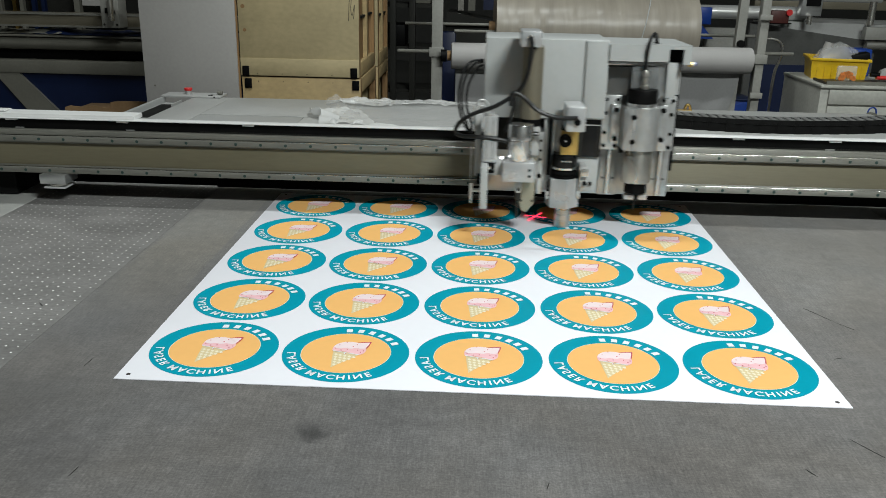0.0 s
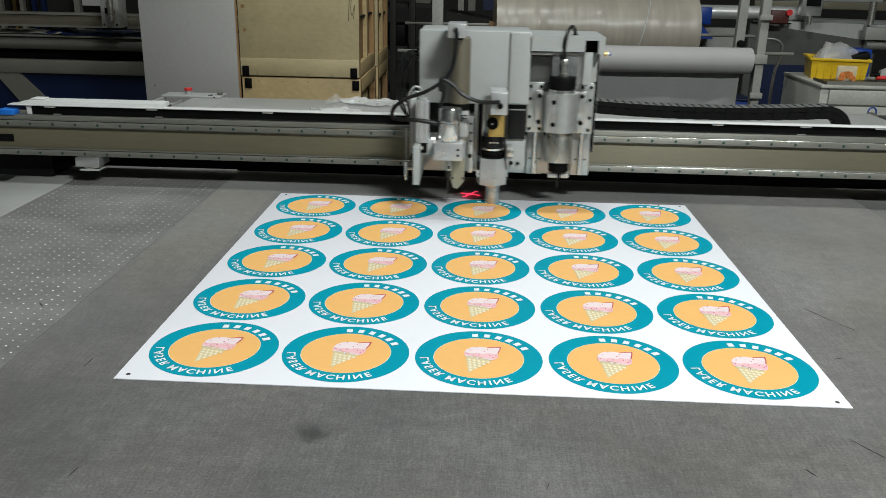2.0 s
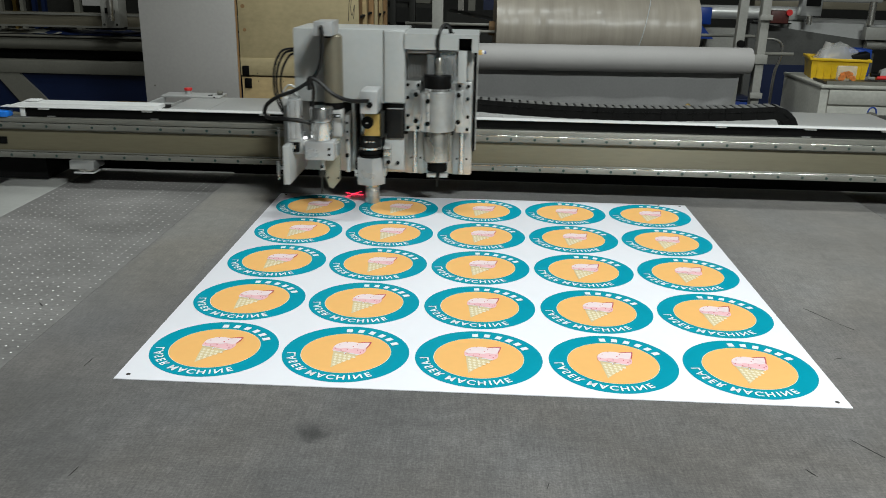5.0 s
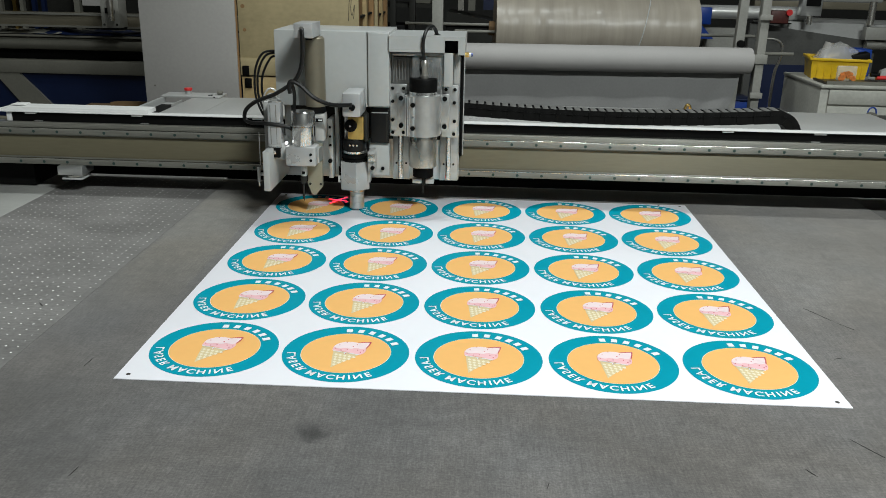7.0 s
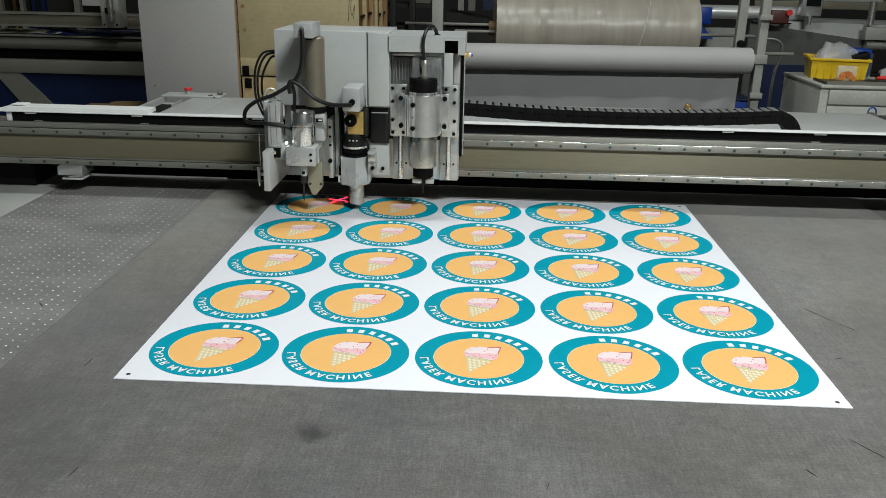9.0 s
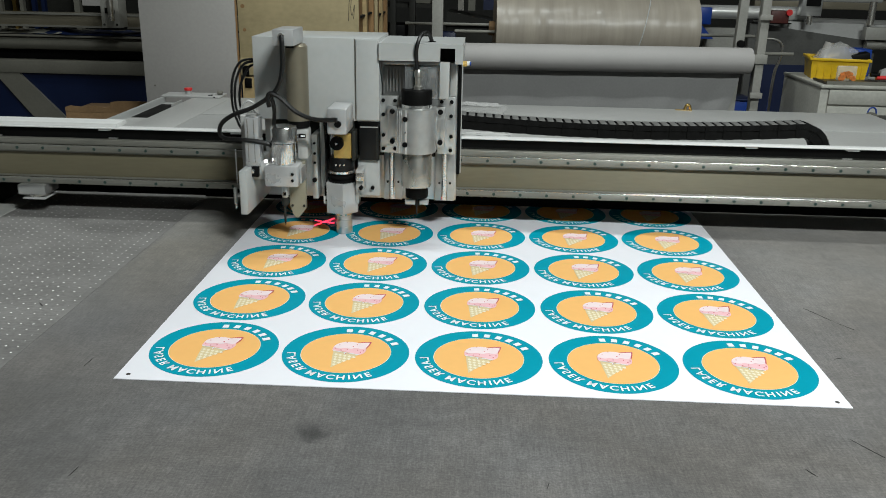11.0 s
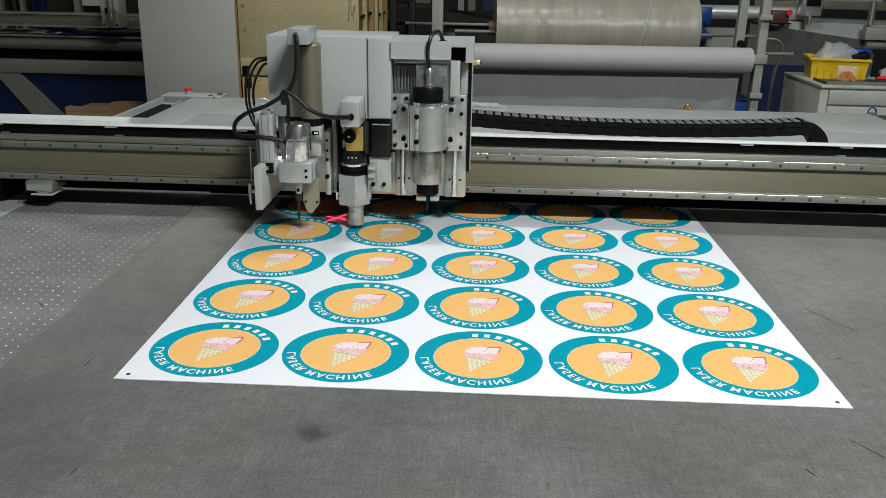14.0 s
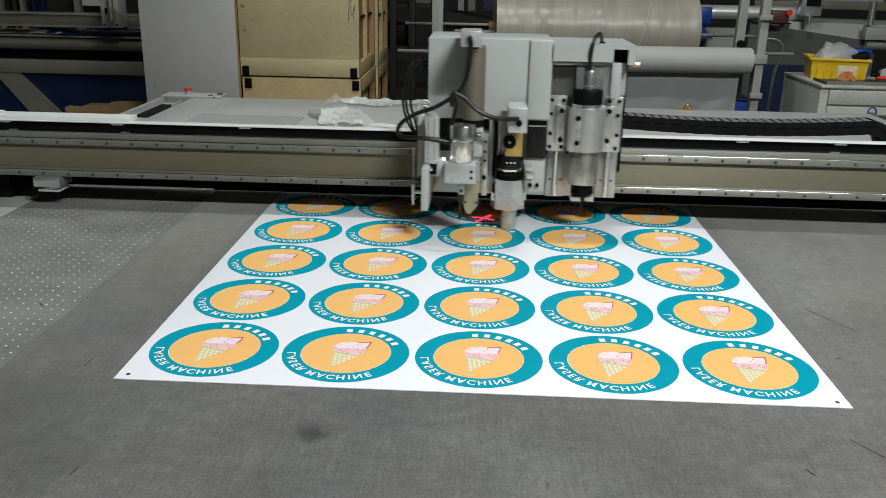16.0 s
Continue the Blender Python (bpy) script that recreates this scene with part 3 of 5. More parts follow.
head = thing("cutting_unit", 0.115, 0.46, TABLE, "white multi-tool cutting unit with knife, camera and spindle", "cutting unit")
# carriage
part("back_plate", H(-212, 291, 72, 88, 78, 470, 1.5), ALU, head, "aluminium carriage plate")
part("carriage_block", H(-190, 280, 62, 71.5, 196, 290, 1.5), DARK_GREY, head)
# white covers
hood = part("hood", H(-217, 97, 5, 215, 294, 497, 2.0), WHITE, head, "white sheet metal hood")
part("hood_seam", H(36.6, 38, 3.2, 6, 300, 496), GREY_PAINT, hood)
part("hood_fold", H(40, 97, -1.0, 4.5, 298, 494, 1.0), WHITE, hood)
side_hood = bmesh.new()
box(side_hood, 0.0975, 0.303, 0.004, 0.215, 0.486, 0.489)          # top
box(side_hood, 0.0975, 0.2475, -0.008, 0.0035, 0.447, 0.489)       # front, beside the opening
box(side_hood, 0.2840, 0.303, -0.008, 0.0035, 0.442, 0.489)
box(side_hood, 0.2475, 0.2840, -0.008, 0.0035, 0.479, 0.489)
box(side_hood, 0.300, 0.303, 0.0035, 0.215, 0.442, 0.4858)
part("side_hood", side_hood, WHITE, head, "white spindle hood with a square opening")
part("hood_inside", H(99, 299, 60, 71.5, 430, 480), BLACK, head)
part("motor_block", H(102, 235, 48, 71, 352, 428, 2), MOTOR_GREY, head, "grey cast motor block")
part("guard_window", H(160, 262, 6, 9, 352, 438, 1), GUARD, head, "clear plastic guard")
for k in range(6):
    part("cooling_fin", H(112 + 8 * k, 115 + 8 * k, 40, 47.5, 366, 424), MOTOR_GREY, head)
part("gearbox", H(165, 214, 30, 47, 356, 420, 2), DARK_GREY, head)
part("cross_rail", H(100, 290, 46, 60, 432, 441, 1), ALU, head)
part("white_bar", H(247, 271, -4, 4, 357, 446, 1), WHITE, head, "white upright strap")
part("white_strap", H(272, 290, 34, 46, 360, 441, 1), DECK, head)
part("right_frame", H(291.5, 299, 66, 96, 150, 486, 1), BLACK, head)
part("right_edge", H(299.5, 302, 84, 100, 150, 441), DECK, head)
part("hose_fitting", HC(308, 20, 441, 7.5, 10, "x", seg=6), BRASS, head, "brass air fitting")
part("fitting_cap", HC(316, 20, 441, 5.8, 6, "x", seg=16), LIP_WHITE, head)
part("fitting_ring", HC(321, 20, 441, 5, 4, "x", seg=16), BLUE_BRIGHT, head, "blue release ring")
part("left_cover_plate", H(43, 94, 18, 26, 192, 293, 1), BLACK_GLOSS, head, "black cover plate")
part("cover_line", H(46, 92, 16.4, 17.8, 276, 279), DECK_GREY, head)
part("cover_rib", H(86, 90, 15.5, 17.8, 194, 272), DARK_GREY, head)
part("lower_plate", H(38, 95, 26, 34, 96, 191, 1.5), WHITE, head, "white lower plate")
part("plate_knob", HC(76, 22, 118, 5, 6, "y", seg=16), BLACK, head)
# spindle
for x0, x1 in ((95, 143), (241, 287)):
    part("slide_plate", H(x0, x1, 30, 42, 211, 356, 1.2), ALU_MILLED, head, "milled aluminium slide plate")
cap_me = mesh_of("cap_screw", HC(0, 0, 0, 4.6, 6, "y", seg=14), BLACK)
cap_big = mesh_of("cap_screw", HC(0, 0, 0, 6.4, 8, "y", seg=14), BLACK)
for x, z in ((104, 345), (104, 309), (104, 257), (104, 222), (134, 345), (134, 222), (277, 345), (276, 309), (277, 257), (276, 221), (252, 345)):
    part("cap_screw", cap_me, None, head, at=pose(x / 1000, 0.0275, z / 1000))
for x, z in ((129, 321), (129, 245), (250, 322), (250, 245)):
    part("cap_screw", cap_big, None, head, at=pose(x / 1000, 0.008, z / 1000))
for x in (129, 250):
    part("slide_block", H(x - 12, x + 12, 12, 29.5, 232, 334, 1.5), ALU, head)
for x0, x1 in ((102, 150), (236, 288)):
    part("rail_plate", H(x0, x1, 56, 71, 80, 210, 1), ALU, head)
    part("guide_rod", HC((x0 + x1) / 2 - 1, 44, 152, 8, 132, seg=20), CHROME, head, "polished guide rod")
    for dx in (-14, 14):
        part("rail_screw", HC((x0 + x1) / 2 + dx, 54.5, 128, 3, 3, "y", seg=12), DARK_GREY, head)
clamp_bm = bmesh.new()
prism(clamp_bm, [(0.144, 0.029), (0.144, -0.030), (0.150, -0.040), (0.166, -0.046)] + [(0.194 + 0.046 * math.sin(radians(a)), -0.004 - 0.046 * math.cos(radians(a))) for a in range(-30, 91, 10)] + [(0.241, 0.029)], 0.224, 0.333, "z")
clamp = part("spindle_clamp", clamp_bm, ALU_MILLED, head, "aluminium spindle clamp")
for x in (146, 151, 156, 161):
    part("clamp_rib", H(x - 1.6, x + 1.6, -43.5, -36, 226, 331, 0.6), ALU, clamp)
for x, z in ((166, 311), (166, 248)):
    part("clamp_screw", HC(x, -46, z, 6.4, 8, "y", seg=16), BLACK, clamp)
part("clamp_eye", HC(166, -45.5, 278, 3, 3, "y", seg=12), CHROME, clamp)
spindle = part("spindle_body", HL(192, 0, [(36, 133), (38.5, 135), (38.5, 221), (37, 224), (37, 332), (36, 334)]), STEEL, head, "bright steel spindle")
part("spindle_cap", HL(191, 0, [(38, 343), (38.5, 345), (38.5, 375), (37, 378)]), BLACK, spindle, "black spindle cap")
part("spindle_ring", HL(191, 0, [(38.2, 330), (38.2, 342.6)]), CHROME, spindle)
part("spindle_collar", HL(193, 0, [(27, 104), (29, 106), (29, 131), (31, 132.8)]), BLACK, spindle)
part("collet_nut", H(164, 190, -14, 12, 86, 99, 1.5), ALU_MILLED, spindle)
part("collet_nut", H(201, 224, -14, 12, 86, 99, 1.5), ALU_MILLED, spindle)
part("collet", HL(194, 0, [(8, 82), (8, 104)]), DARK_GREY, spindle)
part("cutter_bit", HL(193, 0, [(1.2, 54), (2.2, 60), (2.2, 82)], 12), DARK_GREY, spindle)
plug = part("connector", HL(194, 0, [(11, 377), (11, 386), (8, 388), (8, 408), (10, 410), (10, 420), (7, 426)], 20), STEEL, spindle, "steel cable connector")
part("spindle_cable", HT([(193, 0, 424), (190, -8, 450), (191, -14, 480), (199, -4, 506), (211, 18, 514), (219, 38, 505), (224, 50, 488)], 5), RUBBER, head, "black spindle cable")
part("grommet", HC(224, 50, 489.5, 9, 2), BLACK, head)
# knife tube and its bracket
part("knife_tube", HL(-98, -42, [(27.5, 302), (27.5, 480), (22, 486)]), BEIGE_TUBE, head, "champagne knife motor tube")
tube_box = part("tube_head", H(-133, -84, -128, -20, 487, 524, 2), BLASTED, head, "aluminium motor end block")
part("tube_neck", HC(-103, -84, 484, 9, 10, "z"), BLACK, tube_box)
part("tube_socket", HC(-112, -129, 509, 7, 6, "y", seg=18), STEEL, tube_box)
part("tube_collar", HL(-97, -42, [(24, 284), (26, 286), (26, 301), (24, 301.5)]), BLACK, head)
part("knife_sleeve", H(-99, -72, -66, -16, 208, 283, 5), DECK, head, "white knife sleeve")
part("sleeve_label", H(-94, -76, -67.5, -66.5, 262, 272), BLACK, head)
part("sleeve_bar", H(-88, -78, -68.2, -67.6, 265, 269), PRINT_WHITE, head)
blade = bmesh.new()
prism(blade, [(-0.120, 0.205), (-0.120, 0.092), (-0.110, 0.064), (-0.099, 0.060), (-0.080, 0.084), (-0.078, 0.205)], -0.076, -0.060, "y")
part("knife_holder", blade, KNIFE_PLATE, head, "champagne knife holder")
for x in (-113, -84):
    part("holder_screw", HC(x, -77.5, 92, 3.2, 3, "y", seg=12), DARK_GREY, head)
part("creaser_cap", HL(-122, -100, [(31, 258), (32.5, 260), (32.5, 292), (30, 297), (12, 298)]), CHROME, head, "chromed tool cap")
part("creaser_body", HL(-124, -100, [(29, 206), (29.5, 208), (29.5, 256), (26, 257.5)]), CHROME, head, "chromed tool body")
part("creaser_label", H(-147, -122, -102, -99, 259, 261), PRINT_WHITE, head)
part("tool_block", H(-166, -85, -132, -62, 153, 205, 4), BLASTED, head, "milled tool block")
part("tool_block_side", H(-84.5, -78, -120, -62, 160, 199, 2), ALU, head)
for z in (186, 170):
    part("block_screw", HC(-98, -133, z, 3.6, 4, "y", seg=12), BLACK, head)
pen = part("needle_holder", HL(-123, -108, [(7, 122), (8, 124), (8, 146), (6, 152)], 18), ALU, head, "small needle chuck")
part("needle_window", H(-126, -119, -117.5, -115.8, 128, 136), BLACK, pen)
part("chuck_nut", HL(-124, -108, [(5, 100), (8.5, 104), (8.5, 120), (6, 122)], 18), DARK_GREY, pen)
part("needle", HL(-125, -108, [(1.0, 52), (2.8, 60), (3.2, 100)], 14), DARK_GREY, pen)
air = part("air_cylinder", H(-217, -181, -108, -70, 197, 262, 2), BLASTED, head, "small pneumatic cylinder")
part("cylinder_upper", H(-216, -182, -107, -70, 264, 316, 2), BLASTED, air)
for groove_x in (-208.5, -193):
    part("groove", H(groove_x - 0.7, groove_x + 0.7, -108.4, -107.8, 200, 312), GREY_PAINT, air)
for band_z in (204, 255):
    part("end_band", H(-217, -183, -109, -72, band_z - 3, band_z + 3, 1), ALU_MILLED, air)
part("cylinder_cap", H(-213, -187, -106, -72, 316.5, 321, 1.5), ALU_MILLED, head)
part("cylinder_port", H(-214, -186, -110, -92, 170, 196, 2), BLACK, head)
part("port_nut", H(-206, -196, -112.5, -110.2, 180, 190, 1), STEEL, head)
part("cylinder_bracket", H(-204, -167, -100, -62, 163, 206, 2), WHITE, head)
part("status_light", H(-172, -165, -106, -101, 207, 213), LED, head, "small lit white lamp")
part("side_plate", H(-221, -203, -160, 71, 89, 196, 2), WHITE, head, "white side plate")
part("side_plate_upper", H(-238, -222, -62, 66, 150, 312, 2), DECK, head)
part("guard_arm", H(-240, -221.5, -122, -112, 122, 130, 1), ALU, head)
part("guard_pin", HC(-244, -117, 124, 4.5, 40, seg=14), ALU_MILLED, head)
part("guard_tip", HC(-244, -117, 98, 2.2, 12, seg=10, r2=3), STEEL, head)
part("thin_rod", HC(-246, -90, 190, 1.1, 90, seg=8), ALU, head)
part("side_clip", HC(-226, -90, 150, 5, 26, seg=12), BLACK, head)
part("slide_column", H(-72, -58, -20, 60, 96, 262, 1.5), ALU_MILLED, head, "machined slide column")
for z in (240, 214, 190):
    part("column_screw", HC(-65, -21, z, 3.4, 3, "y", seg=12), BLACK, head)
part("column_recess", H(-57, -14, 34, 61, 98, 292), BLACK, head)
part("column_rod", HC(-28, 24, 196, 6.5, 190, seg=20), CHROME, head, "polished guide rod")
part("column_plate", H(-22, -12, 8, 30, 104, 292, 1), ALU_MILLED, head)
part("column_strip", H(-56, -44, 10, 60, 100, 292, 1.5), DECK, head)
part("proximity_switch", HC(-38, -16, 116, 5, 26, seg=14), BLACK, head)
part("switch_tip", H(-45, -31, -22, -10, 84, 104, 1), LIP_WHITE, head, "white plug housing")
part("plug_hole", HC(-38, -22.6, 93, 2.2, 1.2, "y", seg=10), BLACK, head)
part("switch_cable", HT([(-38, -16, 130), (-36, -8, 180), (-40, 0, 240), (-44, 2, 296)], 2.4), RUBBER, head)
part("screw_eye", HC(-66, -24, 146, 6, 5, "y", seg=14), BLACK, head)
part("tool_bracket", H(40, 58, -30, 30, 118, 176, 2), DECK, head)
part("bracket_clamp", H(42, 62, -40, -31, 150, 170, 2), STEEL, head)
part("bracket_knob", HC(54, -34, 132, 5.5, 8, "y", seg=14), BLACK, head)
part("bracket_leg", H(38, 46, -20, 10, 86, 117, 1), ALU_MILLED, head)
# cables
part("main_cable", HT([(-111, -134, 509), (-108, -142, 492), (-112, -130, 440), (-122, -126, 400), (-144, -120, 372), (-190, -118, 342), (-240, -110, 322), (-276, -90, 296), (-288, -70, 268), (-270, -80, 258), (-225, -108, 262), (-165, -104, 254), (-152, -100, 246)], 5.5), RUBBER, head, "thick black tool cable")
part("camera_cable", HT([(-150, -118, 345), (-152, -122, 366), (-144, -124, 377), (-120, -124, 366), (-85, -126, 336), (-40, -130, 320), (14, -136, 321)], 5.5), RUBBER, head, "black camera cable")
part("cable_drop", HT([(-146, -118, 374), (-142, -104, 340), (-150, -80, 300), (-160, -60, 270)], 5), RUBBER, head)
for dx, dz in ((0, 0), (12, -8), (-8, 6)):
    part("side_hose", HT([(-222, 40, 432 + dz), (-250 + dx, 36, 424 + dz), (-272 + dx, 34, 380 + dz), (-276 + dx, 36, 320), (-262 + dx, 38, 270), (-250, 30, 240 + dz)], 3.2), RUBBER, head, "black hose loop")
for dz in (0, 14):
    part("milky_hose", HT([(-232, -20, 250), (-244, -30, 300 + dz), (-226, -36, 330 + dz), (-206, -30, 318 + dz), (-200, -20, 290)], 2.6), CLEAR_HOSE, head, "milky plastic hose")
# laser cross on the work
cross = bmesh.new()
for turn, half in ((-21, 0.031), (61, 0.042)):
    b = bmesh.new()
    box(b, -half, half, -0.0013, 0.0013, 0.0, 0.0006)
    bmesh.ops.transform(b, matrix=pose(-0.063, 0.078, 0.0046, 0, 0, turn), verts=b.verts)
    join(cross, b)
part("laser_cross", cross, LASER, head, "glowing red laser cross on the work")
# camera and cutting tool, which rises and falls
hexagon = bmesh.new()
cyl(hexagon, -0.001, 0.0, 0.101, 0.0455, 0.079, seg=6, bevel=0.002)
bmesh.ops.rotate(hexagon, cent=(-0.001, 0, 0), matrix=Matrix.Rotation(radians(12), 3, "Z"), verts=hexagon.verts)
tool = part("oscillating_tool", hexagon, BLASTED, head, "hexagonal aluminium oscillating tool")
part("tool_rings", HL(0, 0, [(34, 140.5), (35, 146), (31, 147), (31, 151), (35, 152), (35, 158), (30, 160), (30, 164)]), BLACK, tool, "black ring stack")
part("silver_ring", HL(0, 0, [(34, 164.5), (34.5, 170), (33, 172)]), CHROME, tool)
part("tool_cup", HL(0, -4, [(32, 172.5), (33, 176), (33, 196), (30, 205)]), BLACK_GLOSS, tool)
part("gold_plate", H(-14, 30, -34, -8, 206, 268, 2), GOLD, tool, "gold lens plate")
part("plate_side", H(31, 40, -30, 10, 200, 275, 2), DARK_GREY, tool)
part("lens", HC(-4, -42, 246, 17, 16, "y", seg=28, bevel=2), BLACK, tool, "black camera lens")
part("lens_pin", HC(-4, -51, 246, 3, 3, "y", seg=14), CHROME, tool)
for dx in (-8, 2, 12):
    part("plate_screw", HC(dx, -37.5, 190, 2.6, 3, "y", seg=12), CHROME, tool)
part("camera_body", H(-13, 35, -124, -20, 283, 346, 5), BLASTED, tool, "silver camera housing")
part("camera_socket", HC(14, -127, 309, 8, 8, "y", seg=20), BLACK, tool)
part("camera_post", H(-10, 32, -20, 30, 268, 300), DARK_GREY, tool)
part("tool_neck", HL(4, 0, [(21, 52), (22, 54), (22, 60.5)]), STEEL, tool)
part("nozzle", HL(4, 0, [(19.5, 2.5), (21, 4), (21, 20), (20, 21), (20, 23), (21, 24), (21, 38), (19.5, 39), (19.5, 41), (20.5, 42), (20.5, 51.5)]), ALU, tool, "knurled steel pressure foot")

# ---- the drag chain behind the beam ----
chain = thing("drag_chain", 0, 0.46, TABLE, "black plastic drag chain behind the gantry beam", "drag chain")
LINKS, LINK, BEND = 80, 0.0245, 0.060
link_shapes = []
for inset in (0.0, 0.0022):
    link_bm = bmesh.new()
    for side in (-0.032 + inset, 0.026 - inset):
        prism(link_bm, [(-0.0160, -0.0185), (-0.0125, -0.0195 + inset / 6), (0.0125, -0.0195 + inset / 6), (0.0160, -0.0185), (0.0160, 0.0185),
                        (0.0125, 0.0195 - inset / 6), (-0.0125, 0.0195 - inset / 6), (-0.0160, 0.0185)], side, side + 0.006, "y")
    box(link_bm, -0.007, 0.007, -0.0235, 0.0235, -0.0195, -0.016)
    box(link_bm, -0.0115, 0.0115, -0.0235, 0.0235, 0.0135, 0.0160)
    box(link_bm, -0.0122, 0.0122, -0.0336, -0.0325, 0.0050, 0.0068)
    link_shapes.append(mesh_of("link", link_bm, CHAIN))
bar_me = mesh_of("crossbar", B(-0.0088, 0.0088, -0.0315, 0.0315, 0.0196, 0.0206, bevel=0.0005), CHAIN_BAR)
links_of_chain = []
for k in range(LINKS):
    ob = part("link", link_shapes[k % 2], None, chain)
    part("crossbar", bar_me, None, ob, "grey crossbar")
    links_of_chain.append(ob)


def link_pose(k, hx):
    """Where the k-th link lies in the gantry's space when the head stands at hx."""
    s = k * LINK
    start, bend_x = hx + 0.30, 1.054 + 0.5 * hx
    top = 0.258
    span = bend_x - start
    if s < span:
        u = s / span
        sag = 0.017 * min(1.0, span) * 4 * u * (1 - u)
        slope = 0.017 * min(1.0, span) * 4 * (1 - 2 * u) / span
        return pose(start + s, 0.270, top - sag, 0, math.degrees(math.atan(slope)), 0)
    s -= span
    if s < math.pi * BEND:
        a = s / BEND
        return pose(bend_x + BEND * math.sin(a), 0.270, top - BEND + BEND * math.cos(a), 0, math.degrees(a), 0)
    s -= math.pi * BEND
    return pose(bend_x - s, 0.270, top - 2 * BEND, 0, 179.9, 0)


# ---- how the head goes: round one badge after another ----
# cut begins, cut ends, circle centre x and y and first angle, in badge pitches and degrees
CUTS = [(-1.06, 0.44, 0.98, 1.950, 6), (1.68, 3.18, 0.003, 1.935, -1), (4.41, 5.91, -0.985, 1.930, -2), (7.14, 8.64, -1.975, 1.930, -1),
        (9.75, 11.25, -1.975, 0.955, 65), (12.28, 13.78, -0.965, 0.955, 154), (15.04, 16.54, 0.003, 0.955, 182)]
# travel from one cut to the next: leaves, arrives
TRAVEL = [(0.88, 1.28), (3.60, 4.02), (6.28, 6.72), (9.03, 9.40), (11.63, 12.00), (14.16, 14.60)]
RADIUS = 0.478


def ease(u):
    u = max(0.0, min(1.0, u))
    return u * u * (3 - 2 * u)


def on_circle(cut, turn):
    a = radians(cut[4] + turn)
    return cut[2] + RADIUS * math.cos(a), cut[3] + RADIUS * math.sin(a)


def head_at(t):
    """Head x, y in metres and the height of its tool over the work."""
    i = 0
    while i < len(TRAVEL) and t >= TRAVEL[i][1]:
        i += 1
    cut = CUTS[i]
    u = max(0.0, min(1.0, (t - cut[0]) / (cut[1] - cut[0])))
    x, y = on_circle(cut, 360 * u)
    if i < len(TRAVEL) and t > TRAVEL[i][0]:
        nx, ny = on_circle(CUTS[i + 1], 0)
        e = ease((t - TRAVEL[i][0]) / (TRAVEL[i][1] - TRAVEL[i][0]))
        x, y = x + (nx - x) * e, y + (ny - y) * e
    up = 1.0
    for c in CUTS:
        up = min(up, max(1 - ease((t - c[0] + 0.32) / 0.26), ease((t - c[1] - 0.06) / 0.28)))
    return x * PITCH, y * PITCH, 0.018 * up


# ---- on the rear deck ----
def crumpled(x0, x1, y0, y1, z, rise, seed, nx=46, ny=22):
    """A thin crumpled film lying on the deck, with an uneven edge."""
    bm = bmesh.new()
    grid = []
    for i in range(nx + 1):
        line = []
        for j in range(ny + 1):
            u, v = i / nx, j / ny
            edge = min(u, 1 - u, v, 1 - v) * 5
            x = x0 + (x1 - x0) * u + 0.05 * noise.noise((u * 4, v * 3, seed))
            y = y0 + (y1 - y0) * v + 0.05 * noise.noise((u * 4, v * 3, seed + 7))
            h = abs(noise.noise((u * 5, v * 3, seed + 3))) + 0.35 * abs(noise.noise((u * 13, v * 8, seed + 5)))
            line.append(bm.verts.new((x, y, z + 0.003 + rise * h * min(1.0, edge + 0.25))))
        grid.append(line)
    for i in range(nx):
        for j in range(ny):
            bm.faces.new((grid[i][j], grid[i + 1][j], grid[i + 1][j + 1], grid[i][j + 1]))
    return bm


def draped(corners, z, rise, rim, seed, nx=80, ny=50):
    """A thin film over four corners (front left, front right, rear right, rear left): flat in the middle, rumpled at its rim."""
    bm = bmesh.new()
    fl, fr, rr, rl = (Vector(c) for c in corners)
    grid = []
    for i in range(nx + 1):
        line = []
        for j in range(ny + 1):
            u, v = i / nx, j / ny
            p = fl.lerp(fr, u).lerp(rl.lerp(rr, u), v)
            wob = Vector((noise.noise((u * 5, v * 4, seed)), noise.noise((u * 5, v * 4, seed + 9)))) * 0.045
            fold = abs(noise.noise((p.x * 6, p.y * 5, seed + 3))) + 0.5 * abs(noise.noise((p.x * 17, p.y * 13, seed + 5)))
            edge = max(1 - u / rim, 1 - v / rim, (v - 1 + rim) / rim, 0.0)
            line.append(bm.verts.new((p.x + wob.x, p.y + wob.y, z + 0.003 + rise * fold * min(1.0, 0.07 + edge) * min(1.0, 0.3 + 8 * u) * (1 - 0.85 * u))))
        grid.append(line)
    for i in range(nx):
        for j in range(ny):
            bm.faces.new((grid[i][j], grid[i + 1][j], grid[i + 1][j + 1], grid[i][j + 1]))
    return bm


cover_film = solid("plastic_film", draped(((-0.66, 1.66), (0.12, 1.58), (0.10, 2.42), (-0.80, 2.44)), TABLE + 0.001, 0.055, 0.22, 1.0), FILM, "large clear plastic film lying on the rear deck", "plastic film")
part("rear_fold", draped(((-0.78, 2.26), (0.08, 2.34), (0.08, 2.45), (-0.74, 2.46)), TABLE + 0.004, 0.055, 0.5, 4.0, 90, 16), FILM_WHITE, cover_film, "white rumpled edge of the film")
part("side_fold", draped(((-0.62, 1.64), (-0.44, 1.72), (-0.60, 2.16), (-0.82, 2.02)), TABLE + 0.004, 0.060, 0.6, 11.0, 34, 34), FILM_WHITE, cover_film, "white folded corner of the film")
